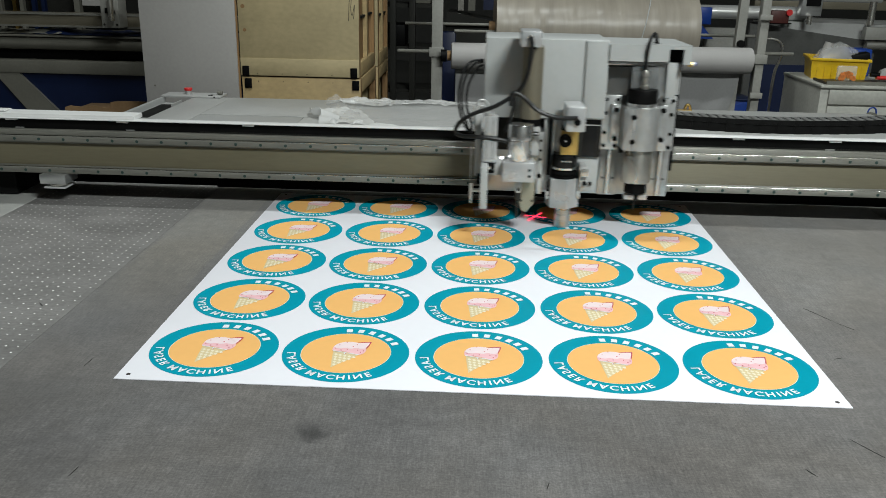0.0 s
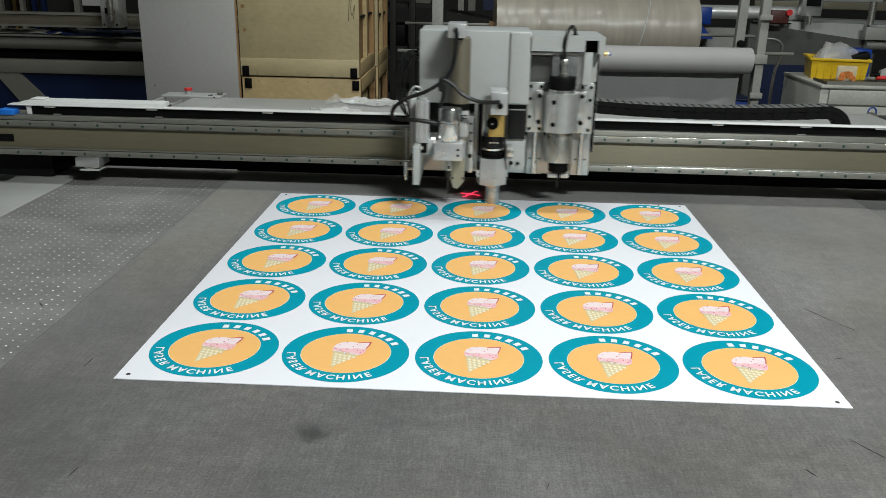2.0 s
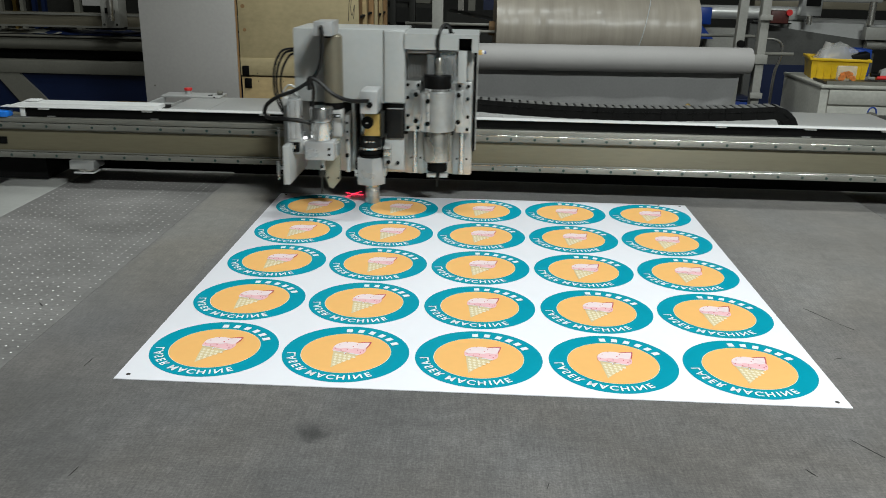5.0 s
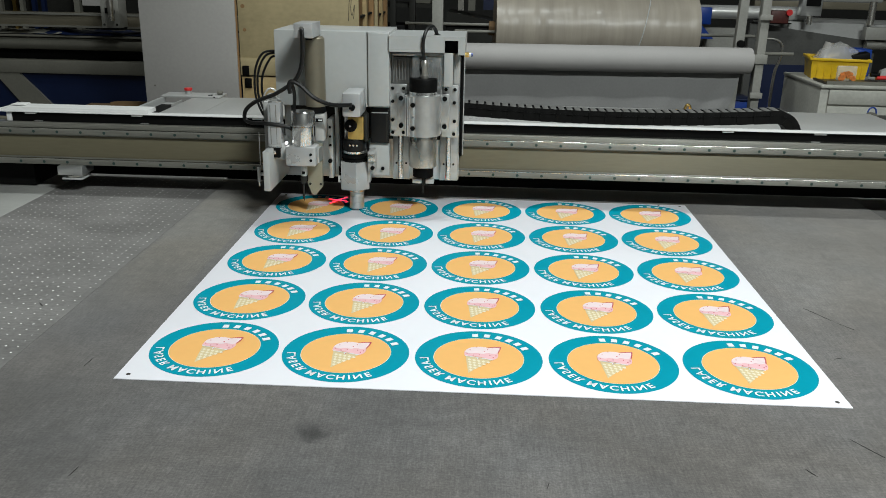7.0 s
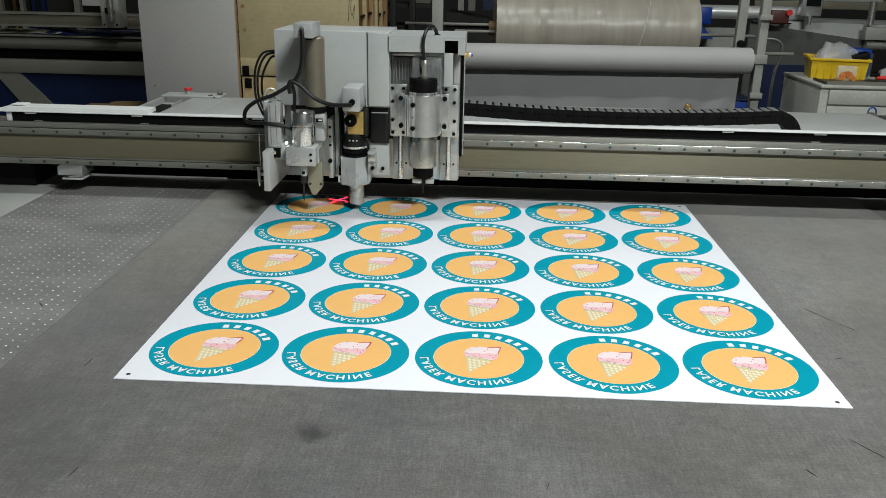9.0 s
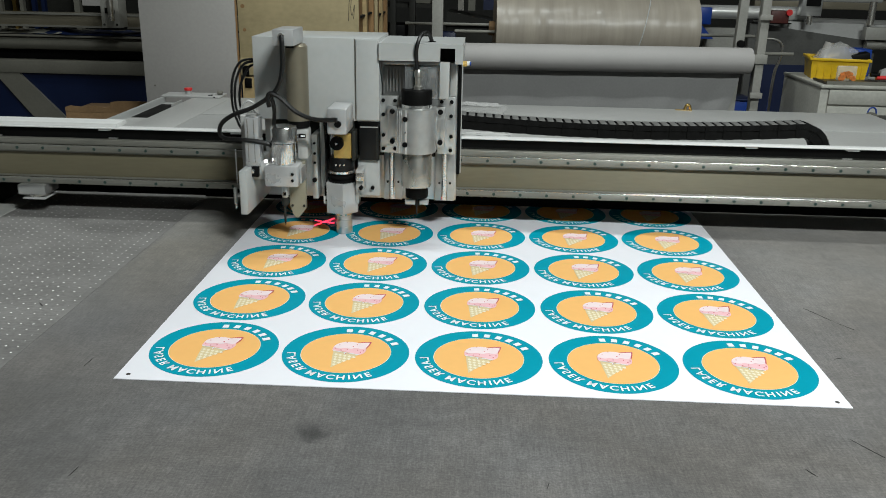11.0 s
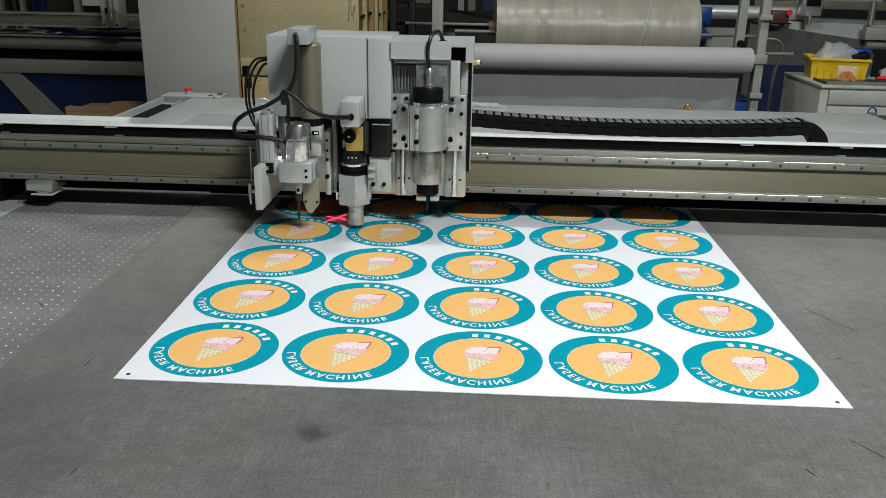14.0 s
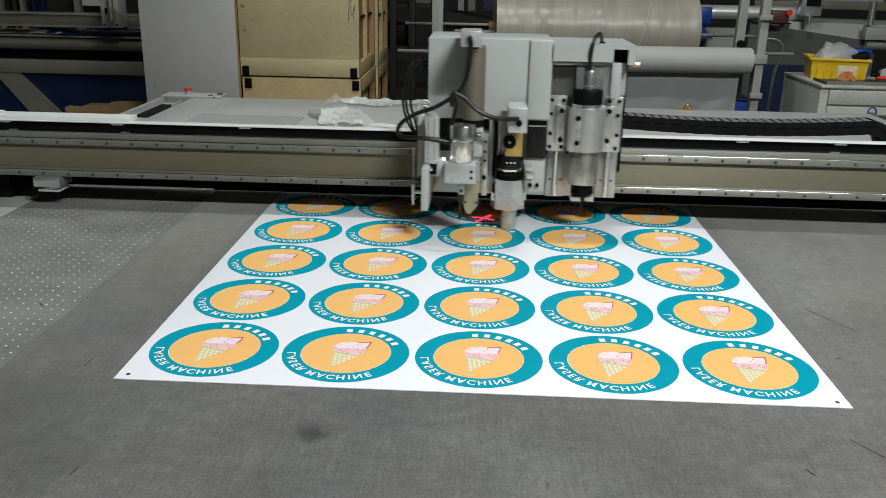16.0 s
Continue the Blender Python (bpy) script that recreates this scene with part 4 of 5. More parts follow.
part("front_fold", draped(((-0.52, 1.66), (0.10, 1.56), (0.10, 1.63), (-0.50, 1.76)), TABLE + 0.004, 0.045, 0.6, 17.0, 60, 12), FILM_WHITE, cover_film, "white rumpled edge of the film")
part("tray_film", crumpled(0.30, 0.83, 0.252, 0.288, 0.150, 0.060, 9.0, 70, 14), FILM_WHITE, gantry, "crumpled white film lying in the chain tray")
console = thing("control_console", -1.505, 2.475, TABLE, "low white console with a red emergency button", "control box")
part("body", B(-0.155, 0.155, -0.05, 0.075, 0.0, 0.010, bevel=0.003), DECK, console)
part("slot", B(0.12, 0.128, -0.0515, -0.045, 0.002, 0.009), BLACK, console)
button = part("button_collar", C(-0.03, 0.01, 0.0195, 0.016, 0.019, seg=20), DECK, console)
part("button", C(-0.03, 0.01, 0.036, 0.021, 0.014, seg=24, bevel=0.003), RED, button, "red mushroom button")
part("console_switch", C(0.10, 0.02, 0.0125, 0.014, 0.005, seg=18), DECK, console)
part("cable_gland", C(0.138, 0.005, 0.0215, 0.011, 0.026, "x", seg=18, bevel=0.003), GREY_PAINT, console, "grey cable gland")
part("console_latch", B(0.085, 0.105, -0.03, -0.01, 0.0101, 0.0125), BLACK, console)
pocket = thing("deck_pocket", -1.585, 2.29, TABLE, "dark open pocket in the white side frame", "opening")
part("pocket_rim", B(0.052, 0.058, -0.07, 0.07, -0.027, -0.001), DECK, pocket)
part("pocket_dark", B(-0.052, 0.051, -0.31, 0.075, -0.0275, -0.0262), BLACK, pocket)
clip = thing("brass_clip", 1.03, 2.44, TABLE, "small brass clip standing on the deck edge", "clip")
arch = bmesh.new()
tube(arch, [(-0.014, 0, 0.002), (-0.010, 0, 0.020), (0.0, 0, 0.028), (0.010, 0, 0.020), (0.014, 0, 0.002)], 0.0075)
part("hoop", arch, BRASS, clip)
part("base", B(-0.06, 0.02, -0.01, 0.01, 0.001, 0.004), GOLD, clip)

# ---- behind the cutter: white cabinet, crates, cardboard ----
panel_thing = thing("white_partition", -1.606, 2.77, 0, "tall off-white sheet metal panel standing upright", "panel")
part("face", B(-0.261, 0.261, -0.02, 0.02, 0.06, 1.95, bevel=0.004), PANEL_WHITE, panel_thing)
part("foot", B(-0.25, 0.25, -0.10, 0.12, 0.0, 0.0598), DARK_GREY, panel_thing)
part("edge_strip", B(0.2615, 0.2655, -0.010, 0.012, 0.10, 1.95), TIMBER, panel_thing, "thin brown edge strip")
part("rivet", C(-0.205, -0.0215, 0.813, 0.005, 0.004, "y", seg=12), GREY_PAINT, panel_thing)
part("rivet", C(-0.205, -0.0215, 1.6, 0.005, 0.004, "y", seg=12), GREY_PAINT, panel_thing)


def crate(x, y, z, width, depth, height, front, label, open_side, group):
    c = thing("wooden_crate", x, y, z, label, "crate", group)
    part("front_panel", B(0, width, 0, 0.014, 0, height, bevel=0.002), front, c, "plywood front panel")
    part("back_panel", B(0.001, width - 0.001, depth - 0.014, depth, 0.001, height), PLYWOOD, c)
    part("left_panel", B(0, 0.014, 0.0145, depth - 0.0145, 0, height), PLYWOOD, c)
    part("floor_panel", B(0.015, width - 0.045, 0.0145, depth - 0.0145, 0.002, 0.030), PLYWOOD, c)
    part("lid", B(0.015, width - 0.045, 0.0145, depth - 0.0145, height - 0.024, height - 0.001), PLYWOOD, c)
    for py in (0.015, depth - 0.060):
        part("corner_post", B(width - 0.040, width - 0.001, py, py + 0.045, 0.0, height), TIMBER, c, "raw timber corner post")
    for z0 in (0.0, height - 0.085):
        part("side_rail", B(width - 0.028, width, 0.061, depth - 0.061, z0, z0 + 0.085, bevel=0.002), PLYWOOD_LOW, c)
    if not open_side:
        part("side_panel", B(width - 0.044, width - 0.030, 0.061, depth - 0.061, 0.03, height - 0.03), TIMBER, c, "brown board side")
        part("side_batten", B(width - 0.028, width - 0.002, depth * 0.48, depth * 0.48 + 0.05, 0.087, height - 0.087), PLYWOOD_LOW, c)
        for f in (0.33, 0.62):
            part("side_board", B(width - 0.0295, width - 0.010, 0.064, depth - 0.064, height * f, height * f + 0.012), DARK_GREY, c)
    return c


STACK = "stacked wooden crates"
low = crate(-1.452, 3.20, 0.10, 0.716, 0.75, 0.715, PLYWOOD_LOW, "lower yellowish plywood crate with black clips", True, STACK)
top = crate(-1.456, 3.20, 0.823, 0.714, 0.75, 1.02, PLYWOOD, "upper pale plywood crate with black clips", False, STACK)
crate(-1.40, 4.02, 0.10, 0.668, 0.63, 0.695, PLYWOOD_LOW, "rear plywood crate with an open timber side", True, STACK)
crate(-1.40, 4.02, 0.800, 0.668, 0.63, 1.0, PLYWOOD, "rear plywood crate standing on another", False, STACK)
part("seam_board", B(0.001, 0.713, -0.006, -0.0005, 0.002, 0.103, bevel=0.001), PLYWOOD, top, "plywood bottom board")
for x in (0.012, 0.662):
    part("clip", B(x, x + 0.040, -0.014, -0.0065, -0.002, 0.058, bevel=0.003), BLACK, top, "black steel clip")
    part("clip", B(x + 0.005, x + 0.047, -0.010, -0.0005, 0.650, 0.706, bevel=0.003), BLACK, low, "black steel clip")
for k in range(4):
    part("nail", C(0.1 + 0.15 * k, -0.0075, 0.014, 0.003, 0.003, "y", seg=8), DARK_GREY, top)
    part("nail", C(0.1 + 0.15 * k, -0.0015, 0.690, 0.003, 0.003, "y", seg=8), DARK_GREY, low)
mark = bmesh.new()
tube(mark, [(0.655, -0.0005, 0.33), (0.660, -0.0005, 0.44), (0.672, -0.0005, 0.45), (0.668, -0.0005, 0.40), (0.676, -0.0005, 0.36), (0.690, -0.0005, 0.42), (0.684, -0.0005, 0.34)], 0.0016, seg=5)
part("pen_mark", mark, DARK_GREY, top, "hand-drawn dark scribble")
part("knot", C(0.03, -0.001, 0.40, 0.012, 0.0016, "y", seg=14), TIMBER, top)
part("knot", C(0.035, -0.001, 0.265, 0.010, 0.0016, "y", seg=14), TIMBER, top)
for k in range(2):
    part("pallet_runner", B(0.02 + 0.62 * k, 0.08 + 0.62 * k, 0.02, 0.73, -0.10, -0.001), TIMBER, low)
solid("crate_pallet", B(-1.38, -0.75, 4.05, 4.62, 0.0, 0.099), TIMBER, "low raw timber pallet under a crate", "pallet")

card = thing("cardboard_box", -2.19, 3.05, 0, "torn brown cardboard box with open flaps", "cardboard box")
part("body", B(-0.30, 0.32, 0.0, 0.35, 0, 0.600, bevel=0.004), CARDBOARD, card)
flap = bmesh.new()
prism(flap, [(-0.30, 0.601), (-0.30, 0.628), (-0.27, 0.638), (-0.20, 0.632), (-0.12, 0.640), (-0.06, 0.630), (-0.03, 0.634), (-0.02, 0.664), (0.0, 0.668),
             (0.05, 0.672), (0.20, 0.672), (0.32, 0.664), (0.32, 0.601)], 0.0, 0.006, "y")
part("torn_flap", flap, CARDBOARD, card, "torn cardboard flap")

# ---- dark textile cutter standing in the dim bay ----
bay = thing("textile_machine", 0, 4.6, 0, "dim grey and blue textile cutting machine", "machine")
part("beam", B(-5.2, -1.2, 0.0, 0.14, 0.975, 1.075, bevel=0.004), BEIGE_TUBE, bay, "dull beam")
part("beam_edge", B(-5.2, -1.2, -0.012, -0.001, 1.062, 1.078), RAIL, bay)
part("beam_edge", B(-5.2, -1.2, -0.012, -0.001, 0.972, 0.985), RAIL, bay)
part("blue_cloth", crumpled(-3.55, -2.55, -0.02, 0.35, 0.913, 0.05, 21.0, 40, 12), BLUE, bay, "rumpled blue cloth")
part("grey_cloth", crumpled(-3.85, -3.2, -0.01, 0.3, 0.913, 0.05, 25.0, 30, 12), GREY_PAINT, bay)
part("bed_roller", C(-3.2, 0.05, 0.852, 0.055, 4.0, "x", seg=28), GREY_PAINT, bay, "long grey roller")
part("table_edge", B(-5.2, -1.2, -0.02, 0.6, 0.897, 0.912, bevel=0.003), GREY_PAINT, bay)
part("recess", B(-5.2, -1.2, 0.10, 0.62, 0.72, 0.80), BLACK, bay)
part("frame_rail", B(-5.2, -1.2, -0.02, 0.6, 0.622, 0.718, bevel=0.004), GREY_PAINT, bay, "grey frame rail")
part("panel", B(-5.2, -1.2, 0.012, 0.05, 0.02, 0.621), BLUE, bay, "dark blue side panel")
brace = bmesh.new()
prism(brace, [(-3.80, 0.6205), (-3.60, 0.6205), (-3.29, 0.30), (-3.10, 0.10), (-3.36, 0.10), (-3.56, 0.32)], -0.012, 0.0115, "y")
part("brace", brace, GREY_PAINT, bay, "grey diagonal brace")
carriage = part("carriage", B(-2.835, -2.700, -0.16, -0.013, 0.985, 1.32, bevel=0.004), POST_GREY, bay, "small grey tool carriage")
part("carriage_slot", B(-2.80, -2.73, -0.168, -0.161, 1.09, 1.13), BLACK, carriage)
for bolt_x in (-2.815, -2.72):
    part("carriage_bolt", C(bolt_x, -0.162, 1.01, 0.008, 0.006, "y", seg=12), DARK_GREY, carriage)
part("carriage_tool", C(-2.745, -0.19, 1.12, 0.022, 0.16, seg=18), STEEL, carriage)
part("carriage_base", B(-2.83, -2.705, -0.165, -0.02, 0.970, 0.9845), BLACK, carriage)
part("white_board", B(-3.24, -2.93, 0.42, 0.45, 1.112, 1.6), PANEL_WHITE, bay)
part("white_board", B(-2.66, -2.55, 0.42, 0.45, 1.112, 1.6), PANEL_WHITE, bay)
part("upright", B(-3.30, -3.255, 0.40, 0.46, 0.9, 1.6), GREY_PAINT, bay)
for ux, um in ((-3.98, GREY_PAINT), (-3.86, BRASS), (-3.80, GREY_PAINT), (-3.70, BLUE), (-3.62, BLUE)):
    part("upright", B(ux, ux + 0.03, 0.5, 0.54, 0.9, 1.6), um, bay)
part("back_board", B(-5.2, -1.2, 0.64, 0.68, 0.0, 1.75), DARK_GREY, bay)

# ---- roll stand ----
stand = thing("roll_stand", 0, 3.35, 0, "grey steel stand carrying material rolls", "roll stand")
part("post", B(-0.322, -0.256, 0.0, 0.06, 0, 1.8, bevel=0.003), POST_GREY, stand, "grey steel post")
part("post", B(1.628, 1.678, 0.02, 0.08, 0, 1.8, bevel=0.003), POST_GREY, stand, "grey steel post")
lean = bmesh.new()
prism(lean, [(1.500, 0.0), (1.552, 0.0), (1.572, 1.35), (1.600, 1.8), (1.556, 1.8), (1.522, 1.35)], 0.10, 0.15, "y")
part("post", lean, POST_GREY, stand, "leaning grey steel post")
part("rod", C(-0.36, 0.02, 0.973, 0.011, 0.34, "x", seg=14), RAIL, stand, "bright roll shaft")
part("rod", C(1.74, 0.10, 0.999, 0.011, 0.26, "x", seg=14), RAIL, stand, "bright roll shaft")
part("rod", C(-0.05, 0.47, 1.108, 0.010, 0.95, "x", seg=14), RAIL, stand, "bright cross rod")
part("rod", C(-0.02, 0.45, 1.066, 0.011, 0.36, "x", seg=14), RAIL, stand, "bright cross rod")
part("rod", C(1.52, 0.50, 1.072, 0.010, 0.46, "x", seg=14), RAIL, stand, "bright cross rod")
for hx0, hy0 in ((-0.29, -0.012), (1.645, 0.005)):
    part("saddle", B(hx0 - 0.045, hx0 + 0.045, hy0, hy0 + 0.011, 0.945, 1.0, bevel=0.002), POST_GREY, stand, "shaft saddle")
part("lever", C(1.545, 0.08, 1.055, 0.022, 0.03, "y", seg=18), BLACK, stand, "black knob")
part("latch", B(1.612, 1.685, -0.01, 0.01, 0.742, 0.775, bevel=0.002), POST_GREY, stand)
part("latch", B(1.612, 1.685, -0.01, 0.01, 1.20, 1.23, bevel=0.002), POST_GREY, stand)
roll = thing("white_roll", -0.200, 3.30, 0.957, "white nonwoven material roll on a shaft", "material roll", "material rolls", rz=3.6)
part("winding", C(0.906, 0, 0, 0.0775, 1.812, "x", seg=48, bevel=0.008), ROLL_WHITE, roll)
part("core", C(0.906, 0, 0, 0.030, 1.86, "x", seg=24), CARDBOARD, roll)
part("shaft_collar", C(-0.045, 0, 0.0, 0.036, 0.035, "x", seg=20), BLACK, roll)
cloth = bmesh.new()
NX, NZ = 150, 24
grid = []
for i in range(NX + 1):
    line = []
    for j in range(NZ + 1):
        u, v = i / NX, j / NZ
        x = 0.03 + u * (1.76 - 0.16 * v)
        fold = 0.006 * math.sin(u * 23 + v * 1.5) + 0.016 * noise.noise((u * 9 + v * 1.2, v * 0.8, 2.0))
        crease = 0.05 * v * max(0.0, u - 0.66) * math.sin((u + 0.16 * v) * 60)
        line.append(cloth.verts.new((x, 0.030 + fold * (0.1 + v) + crease, -0.01 - 0.70 * v)))
    grid.append(line)
for i in range(NX):
    for j in range(NZ):
        cloth.faces.new((grid[i][j], grid[i + 1][j], grid[i + 1][j + 1], grid[i][j + 1]))
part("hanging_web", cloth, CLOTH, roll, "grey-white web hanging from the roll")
film_roll = thing("film_roll", 0.060, 3.84, 1.085, "large glossy roll of clear plastic film", "material roll", "material rolls", rz=2.6)
drum = bmesh.new()
rings = []
for i in range(61):
    u = i / 60
    x = 1.288 * u
    dent = 0.005 * noise.noise((u * 26, 0.0, 5.0)) + 0.003 * noise.noise((u * 70, 0.0, 8.0)) * max(0.0, 1 - 1.6 * u) + 0.004 * math.exp(-((u - 0.11) / 0.012) ** 2) * -1 - 0.005 * math.exp(-((u - 0.06) / 0.01) ** 2)
    rings.append([drum.verts.new((x, (0.24 + dent + 0.003 * noise.noise((u * 8, k * 0.35, 3.0))) * math.cos(2 * math.pi * k / 64),
                                  (0.24 + dent + 0.003 * noise.noise((u * 8, k * 0.35, 3.0))) * math.sin(2 * math.pi * k / 64))) for k in range(64)])
for a, b in zip(rings, rings[1:]):
    for k in range(64):
        drum.faces.new((a[k], b[k], b[(k + 1) % 64], a[(k + 1) % 64]))
drum.faces.new(rings[0])
drum.faces.new(rings[-1][::-1])
part("winding", drum, FILM_ROLL, film_roll)
part("core", C(0.644, 0, 0, 0.045, 1.36, "x", seg=24), CARDBOARD, film_roll)
wrinkle = bmesh.new()
tube(wrinkle, [(0.98 - 0.10 * k / 8, -0.2415 * math.cos(radians(60 - 13 * k)), 0.2415 * math.sin(radians(60 - 13 * k))) for k in range(9)], 0.004, seg=6)
part("film_crease", wrinkle, CLEAR_HOSE, film_roll, "raised crease in the film")

# ---- dim machines and racks further back ----
rack_thing = thing("storage_rack", 0, 5.2, 0, "dim dark steel storage rack", "rack")
for ux in (-0.90, -0.78, -0.62):
    part("upright", B(ux, ux + 0.05, 0, 0.06, 0, 1.9, bevel=0.003), DARK_GREY, rack_thing)
for uz in (0.45, 0.80, 1.14):
    part("shelf", B(-0.95, -0.40, 0.061, 0.45, uz, uz + 0.03), DARK_GREY, rack_thing)
part("bin", B(-0.86, -0.66, 0.08, 0.40, 0.831, 1.0, bevel=0.01), BLACK, rack_thing)
part("bin", B(-0.60, -0.45, 0.08, 0.40, 1.171, 1.4, bevel=0.01), GREY_PAINT, rack_thing)
press = thing("grey_press", 0, 5.6, 0, "dim grey machine with a blue column", "machine")
part("column", B(-0.36, -0.24, -0.35, -0.20, 0.0, 0.95, bevel=0.006), BLUE, press, "blue column")
table_plate = bmesh.new()
prism(table_plate, [(-0.35, 0.99), (0.12, 0.99), (0.12, 1.02), (-0.32, 1.10)], -0.05, 0.5, "y")
part("table_plate", table_plate, DARK_GREY, press)
part("body", B(-0.34, 1.9, 0.0, 0.6, 0.0, 0.985, bevel=0.01), DARK_GREY, press)
part("blue_panel", B(-0.02, 0.14, 0.3, 0.34, 1.104, 1.5), BLUE, press)
part("small_valve", B(-0.24, -0.19, 0.1, 0.14, 1.104, 1.35), STEEL, press)
part("small_valve", B(-0.15, -0.09, 0.1, 0.14, 1.104, 1.35), GREY_PAINT, press)

far = thing("flatbed_cutter", 0, 4.8, 0, "second flatbed cutter with a white deck and a grey beam", "machine")
part("foil_roll", C(2.0, 0.1, 1.172, 0.052, 0.85, "x", seg=28), FOIL, far, "shiny silver film roll")
part("foil_roll_rear", C(2.2, 0.5, 1.31, 0.06, 1.9, "x", seg=28), FOIL, far)
part("roll_block", B(1.575, 1.70, -0.02, 0.12, 1.085, 1.21, bevel=0.006), BLUE_BRIGHT, far, "bright blue bearing block")
wedge_bm = bmesh.new()
prism(wedge_bm, [(1.575, 0.98), (1.575, 1.075), (1.64, 1.075), (1.73, 0.98)], -0.02, 0.12, "y")
part("blue_gusset", wedge_bm, BLUE_BRIGHT, far, "blue gusset")
part("panel", B(1.70, 1.98, 0.13, 0.16, 0.5, 1.055), POST_GREY, far)
side = bmesh.new()
prism(side, [(2.00, 0.0), (2.00, 1.098), (2.30, 1.065), (2.95, 0.985), (2.95, 0.0)], 0.0, 0.03, "y")
part("side_panel", side, FAR_GREY, far, "dark grey side panel")
part("blue_lower", B(2.05, 2.9, -0.008, -0.0005, 0.0, 0.80), BLUE, far)
deck_edge = bmesh.new()
prism(deck_edge, [(2.29, 1.068), (2.29, 1.118), (4.2, 1.085), (4.2, 0.80), (2.98, 0.975)], 0.031, 0.9, "y")
part("deck", deck_edge, DECK, far, "white deck")
part("edge_strip", B(2.02, 2.30, -0.012, 0.0295, 1.100, 1.108), BLACK, far)
part("beam", B(2.30, 4.2, 0.95, 1.1, 1.175, 1.27, bevel=0.004), BEIGE_TUBE, far, "champagne beam")
part("beam_rail", B(2.30, 4.2, 0.935, 0.949, 1.262, 1.285), BLACK, far)
part("beam_top", B(2.9, 4.2, 0.95, 1.1, 1.30, 1.33), DECK, far)
mini = part("tool_carriage", B(2.34, 2.49, -0.06, 0.02, 1.165, 1.5, bevel=0.004), ALU, far, "small silver tool carriage")
part("tool_pin", C(2.40, -0.08, 1.135, 0.02, 0.06, seg=16), STEEL, mini)
part("tool_dark", B(2.37, 2.47, -0.075, -0.061, 1.235, 1.29), BLACK, mini)
part("switch_box", B(2.10, 2.23, -0.14, -0.02, 1.112, 1.20, bevel=0.004), MAROON, far, "dark red switch box")
part("switch_knob", C(2.225, -0.15, 1.19, 0.022, 0.02, "y", seg=18), RED, far, "red switch knob")
part("post", C(2.872, -0.02, 1.19, 0.026, 0.17, seg=20), STEEL, far, "steel post")
part("clear_box", B(2.82, 3.10, -0.10, -0.03, 1.005, 1.095, bevel=0.004), POST_GREY, far)
part("roller", C(3.2, -0.05, 0.965, 0.035, 0.7, "x", seg=24), STEEL, far)

trolley = thing("hand_trolley", 1.78, 3.72, 0, "bent steel tube handle of a hand trolley", "trolley")
handle = bmesh.new()
tube(handle, [(0.0, 0, 1.07), (0.06, 0, 1.065), (0.098, 0, 1.045), (0.112, 0, 1.0), (0.105, 0, 0.93), (0.085, 0, 0.85), (0.078, 0, 0.6), (0.07, 0, 0.1)], 0.010)
part("handle", handle, STEEL, trolley, "bent bright tube")
part("base", B(-0.2, 0.12, -0.15, 0.15, 0.06, 0.10, bevel=0.005), DARK_GREY, trolley)
part("wheel", C(-0.15, -0.12, 0.035, 0.035, 0.03, "y", seg=18), BLACK, trolley)
part("wheel", C(0.08, -0.12, 0.035, 0.035, 0.03, "y", seg=18), BLACK, trolley)
crate_blue = thing("blue_basket", 1.62, 3.95, 0, "blue plastic basket behind the roll stand", "basket")
part("body", B(-0.14, 0.16, -0.12, 0.12, 0.40, 0.655, bevel=0.01), BLUE_BRIGHT, crate_blue)
part("rim", B(-0.15, 0.17, -0.13, 0.13, 0.6555, 0.670, bevel=0.004), BLUE, crate_blue)
part("stool", B(-0.10, 0.12, -0.1, 0.1, 0.0, 0.3995), DARK_GREY, crate_blue)
solid("paper_sack", B(1.63, 1.70, 3.90, 4.05, 0.0, 0.93, bevel=0.015), PANEL_WHITE, "pale paper sack standing upright", "sack")

# ---- workshop cabinet with a yellow bin ----
bench = thing("tool_cabinet", 1.885, 2.97, 0, "low grey-white steel tool cabinet", "cabinet")
part("body", B(0, 0.80, 0.012, 0.62, 0.05, 0.86, bevel=0.003), CABINET, bench)
part("top", B(-0.006, 0.806, -0.004, 0.626, 0.8605, 0.878, bevel=0.004), CABINET, bench)
part("drawer", B(0.045, 0.79, -0.004, 0.0115, 0.772, 0.852, bevel=0.003), CABINET, bench, "drawer front")
part("drawer", B(0.045, 0.79, -0.004, 0.0115, 0.52, 0.762, bevel=0.003), CABINET, bench, "drawer front")
part("foot_rail", B(0.02, 0.78, 0.03, 0.60, 0.0, 0.0495), DARK_GREY, bench)
ring_bm = bmesh.new()
tube(ring_bm, [(0.022 * math.cos(a), 0, 0.028 * math.sin(a)) for a in [k * math.pi / 8 for k in range(17)]], 0.0045, seg=8, smooth=2)
solid("blue_ring", ring_bm, BLUE_BRIGHT, "blue plastic ring standing on the parts shelf", "ring", at=pose(2.105, 2.80, 0.758))
shelf = thing("parts_shelf", 1.93, 2.74, 0, "low steel shelf with loose parts", "shelf")
part("shelf_plate", B(0, 0.40, -0.06, 0.19, 0.705, 0.725, bevel=0.002), DARK_GREY, shelf)
part("leg", B(0.01, 0.04, 0.12, 0.15, 0.0, 0.7045), DARK_GREY, shelf)
part("leg", B(0.36, 0.39, 0.12, 0.15, 0.0, 0.7045), DARK_GREY, shelf)
part("metal_strip", B(0.01, 0.16, 0.02, 0.05, 0.7255, 0.742, bevel=0.002), STEEL, shelf)
part("grey_tin", C(0.14, -0.02, 0.742, 0.030, 0.032, "y", seg=20), GREY_PAINT, shelf)
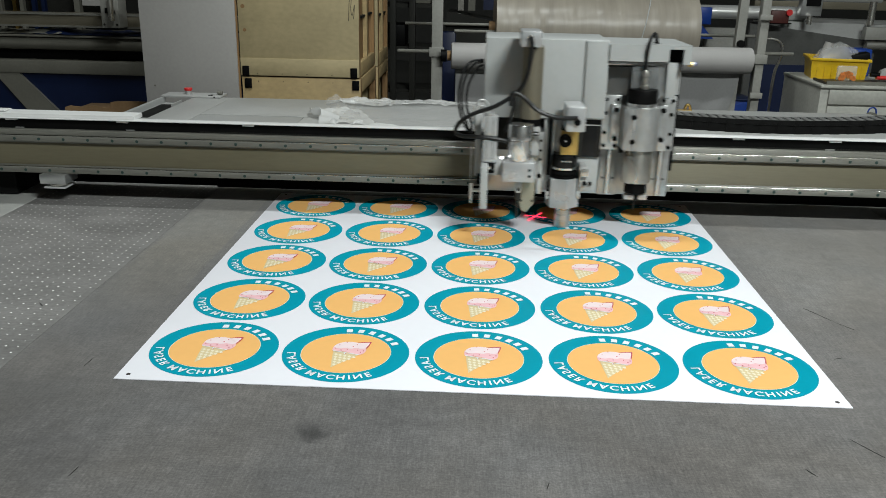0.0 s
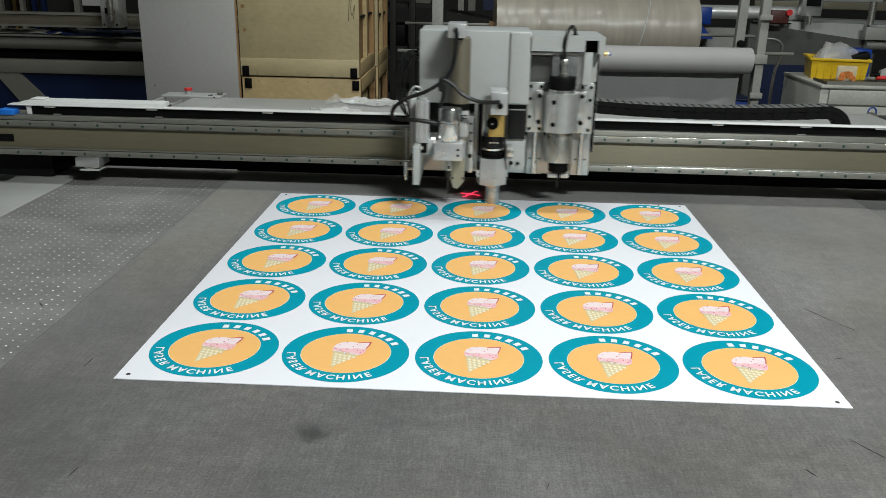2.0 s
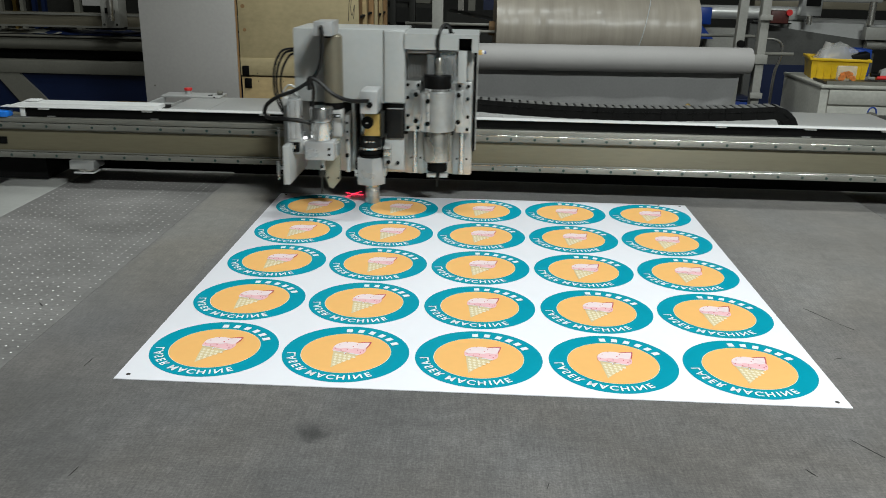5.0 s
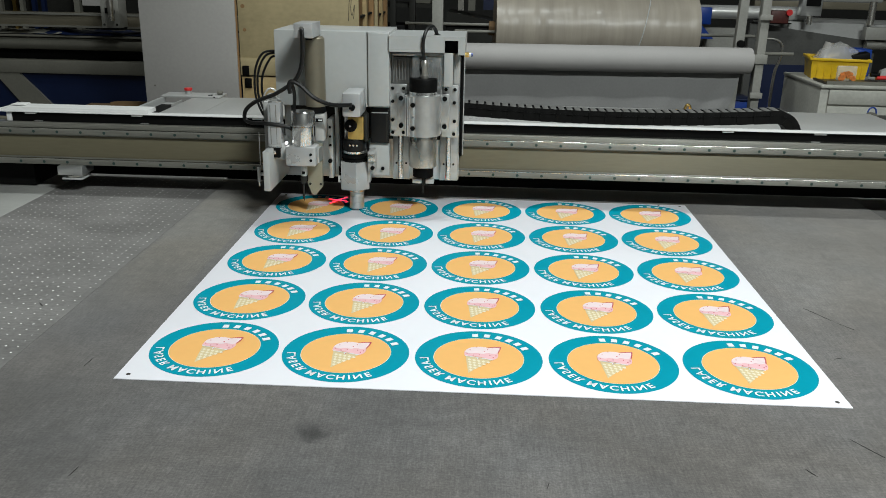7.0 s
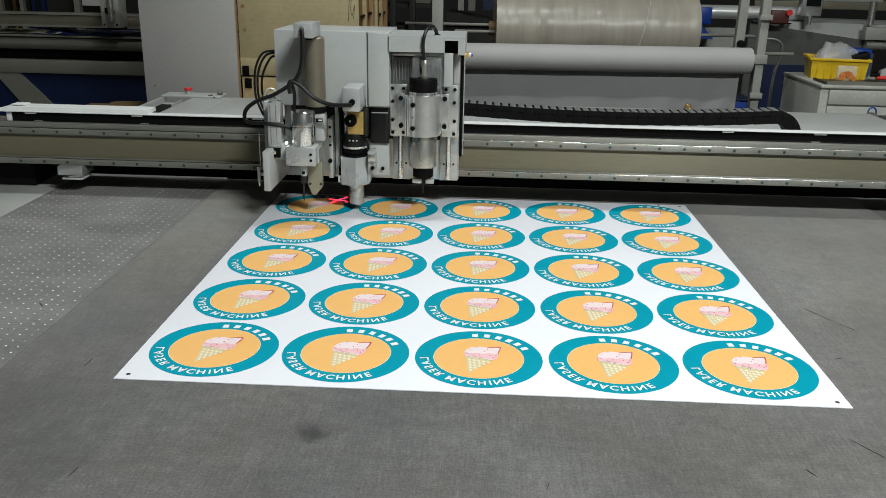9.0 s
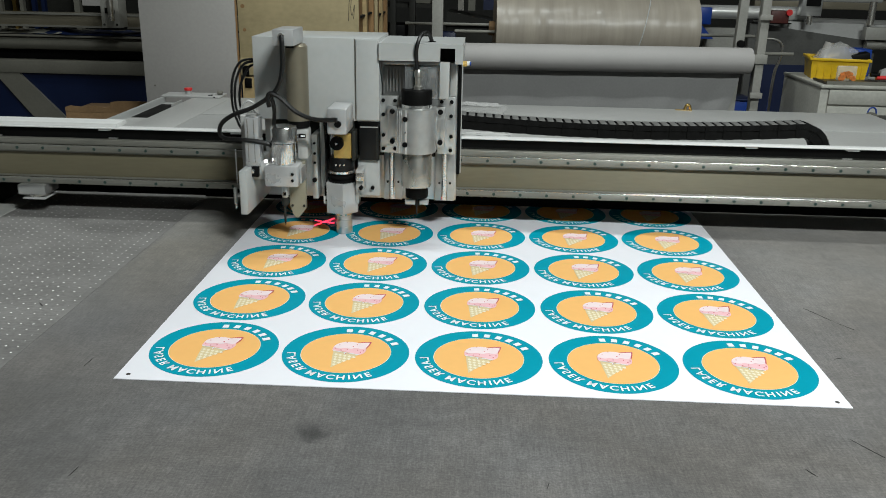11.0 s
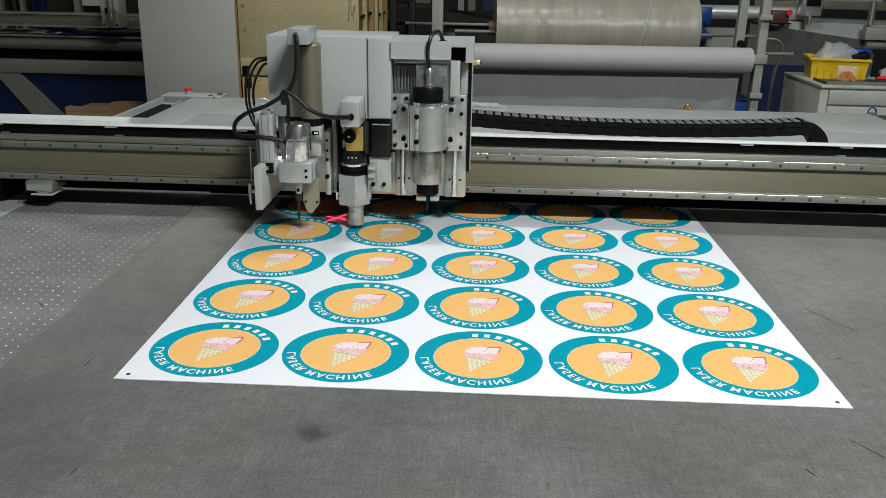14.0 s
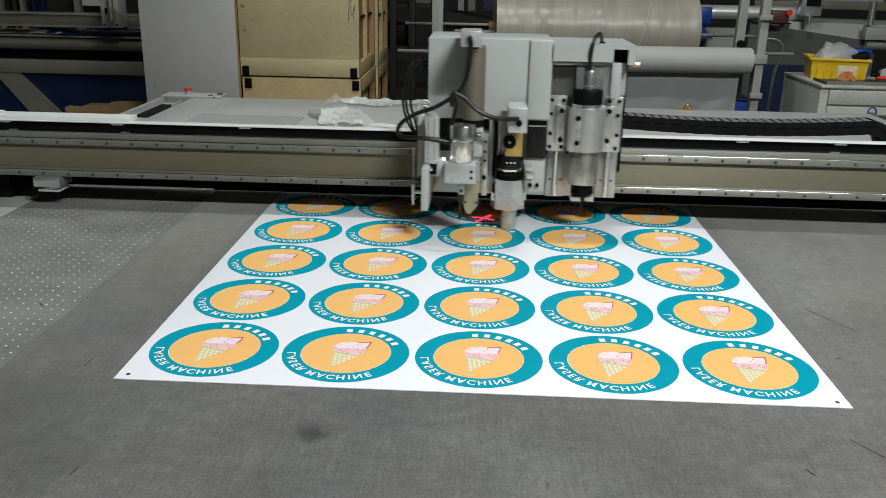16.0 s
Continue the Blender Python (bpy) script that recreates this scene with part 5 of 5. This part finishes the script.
part("red_tag", B(0.29, 0.37, 0.0, 0.03, 0.7255, 0.750, bevel=0.004), RED, shelf)
bin_thing = thing("yellow_bin", 2.095, 3.36, 0.8785, "yellow plastic bin full of odds and ends", "bin", rz=-11)
walls = bmesh.new()
for (ax, ay), (bx, by) in (((-1, -1), (1, -1)), ((1, -1), (1, 1)), ((1, 1), (-1, 1)), ((-1, 1), (-1, -1))):
    lo = [(ax * 0.146, ay * 0.119), (bx * 0.146, by * 0.119)]
    hi = [(ax * 0.158, ay * 0.130), (bx * 0.158, by * 0.130)]
    inn = [(ax * 0.151, ay * 0.123), (bx * 0.151, by * 0.123)]
    low_in = [(ax * 0.139, ay * 0.112), (bx * 0.139, by * 0.112)]
    v = [walls.verts.new((*p, z)) for p, z in zip(lo + hi + inn + low_in, (0, 0, 0.118, 0.118, 0.118, 0.118, 0.008, 0.008))]
    for q in ((0, 1, 3, 2), (2, 3, 5, 4), (4, 5, 7, 6)):
        walls.faces.new([v[i] for i in q])
bmesh.ops.remove_doubles(walls, verts=walls.verts[:], dist=0.0005)
part("wall", walls, YELLOW, bin_thing)
part("base", B(-0.140, 0.140, -0.113, 0.113, 0.001, 0.007), YELLOW, bin_thing)
rim = bmesh.new()
for x0, x1, y0, y1 in ((-0.167, 0.167, -0.140, -0.128), (-0.167, 0.167, 0.128, 0.140), (-0.167, -0.154, -0.128, 0.128), (0.154, 0.167, -0.128, 0.128)):
    box(rim, x0, x1, y0, y1, 0.106, 0.121, 0.002)
part("rim", rim, YELLOW, bin_thing)
for k in range(7):
    part("rib", B(-0.12 + 0.04 * k, -0.116 + 0.04 * k, -0.1285, -0.121, 0.01, 0.10), YELLOW, bin_thing)
stuffing = bmesh.new()
lathe(stuffing, 0, 0, [(0.10, 0.0), (0.115, 0.03), (0.09, 0.08), (0.05, 0.11), (0.015, 0.125)], 20)
for v in stuffing.verts:
    v.co.x *= 1.2
    v.co += Vector((0.012 * noise.noise(v.co * 30), 0.012 * noise.noise(v.co * 33), 0.016 * noise.noise(v.co * 28)))
solid("plastic_bag", stuffing, FILM, "crumpled clear plastic bag in the yellow bin", "plastic bag", at=pose(2.10, 3.36, 0.955))
solid("white_tube", C(0, 0, 0.06, 0.026, 0.15, seg=18), PANEL_WHITE, "short white plastic tube leaning in the bin", "tube", at=pose(2.005, 3.36, 0.95, 0, 16, 0))
solid("black_tray", B(-0.10, 0.10, -0.05, 0.05, 0, 0.05, bevel=0.008), BLACK, "black plastic tray lying in the bin", "tray", at=pose(2.16, 3.31, 0.968, 0, -12, -11))
solid("blue_box", B(-0.08, 0.06, -0.07, 0.07, 0, 0.16, bevel=0.006), BLUE_BRIGHT, "bright blue plastic box behind the bin", "box", at=pose(2.27, 3.50, 0.879))
part_tray = thing("steel_tray", 2.12, 3.06, 0.878, "flat oil-stained steel tray with a red-handled tool", "tray")
part("plate", B(-0.20, 0.40, -0.055, 0.13, 0.001, 0.010, bevel=0.002), OILY, part_tray, "oil-stained dark tray floor")
part("ruler", B(0.02, 0.30, -0.045, -0.015, 0.0105, 0.014), STEEL, part_tray, "steel rule")
part("tray_edge", B(-0.20, 0.40, -0.062, -0.0555, 0.001, 0.020), GREY_PAINT, part_tray)
part("tray_edge", B(-0.207, -0.2005, -0.062, 0.13, 0.001, 0.016), OILY, part_tray)
part("red_grip", C(0.15, 0.02, 0.035, 0.012, 0.10, "x", seg=14), RED, part_tray, "red tool grip")
part("black_grip", C(0.09, 0.02, 0.050, 0.011, 0.05, "x", seg=14), BLACK, part_tray)
bag = bmesh.new()
box(bag, -0.055, 0.055, -0.012, 0.012, 0.0, 0.085, 0.008)
solid("parts_bag", bag, FILM, "small clear bag of orange parts", "bag", at=pose(2.06, 3.10, 0.889))
orange_bits = bmesh.new()
for k in range(22):
    cyl(orange_bits, 2.018 + random.uniform(0, 0.080), 3.080 + random.uniform(-0.003, 0.003), 0.902 + random.uniform(0, 0.036), random.uniform(0.008, 0.013), 0.006, "y", seg=7)
solid("orange_part", orange_bits, ORANGE_PART, "heap of small orange plastic parts", "parts", kind="stuff")
white_bundle = bmesh.new()
lathe(white_bundle, 0, 0, [(0.03, 0.0), (0.055, 0.02), (0.05, 0.06), (0.02, 0.08)], 18)
for v in white_bundle.verts:
    v.co += Vector((0.010 * noise.noise(v.co * 40), 0.01 * noise.noise(v.co * 43), 0.010 * noise.noise(v.co * 38)))
solid("white_bundle", white_bundle, PANEL_WHITE, "crumpled white bundle on the tool cabinet", "bundle", at=pose(2.33, 3.18, 0.879))


# ---- what moves ----
def motions():
    times = [round(0.1 * k, 1) for k in range(161)]
    state = [(t, *head_at(t)) for t in times]
    walk(gantry, [(t, pose(0, y, TABLE)) for t, x, y, up in state])
    walk(chain, [(t, pose(0, y, TABLE)) for t, x, y, up in state])
    walk(head, [(t, pose(x, y, TABLE)) for t, x, y, up in state])
    walk(tool, [(t, pose(0, 0, up)) for t, x, y, up in state])
    for k, ob in enumerate(links_of_chain):
        walk(ob, [(t, link_pose(k, x)) for t, x, y, up in state])


motions()
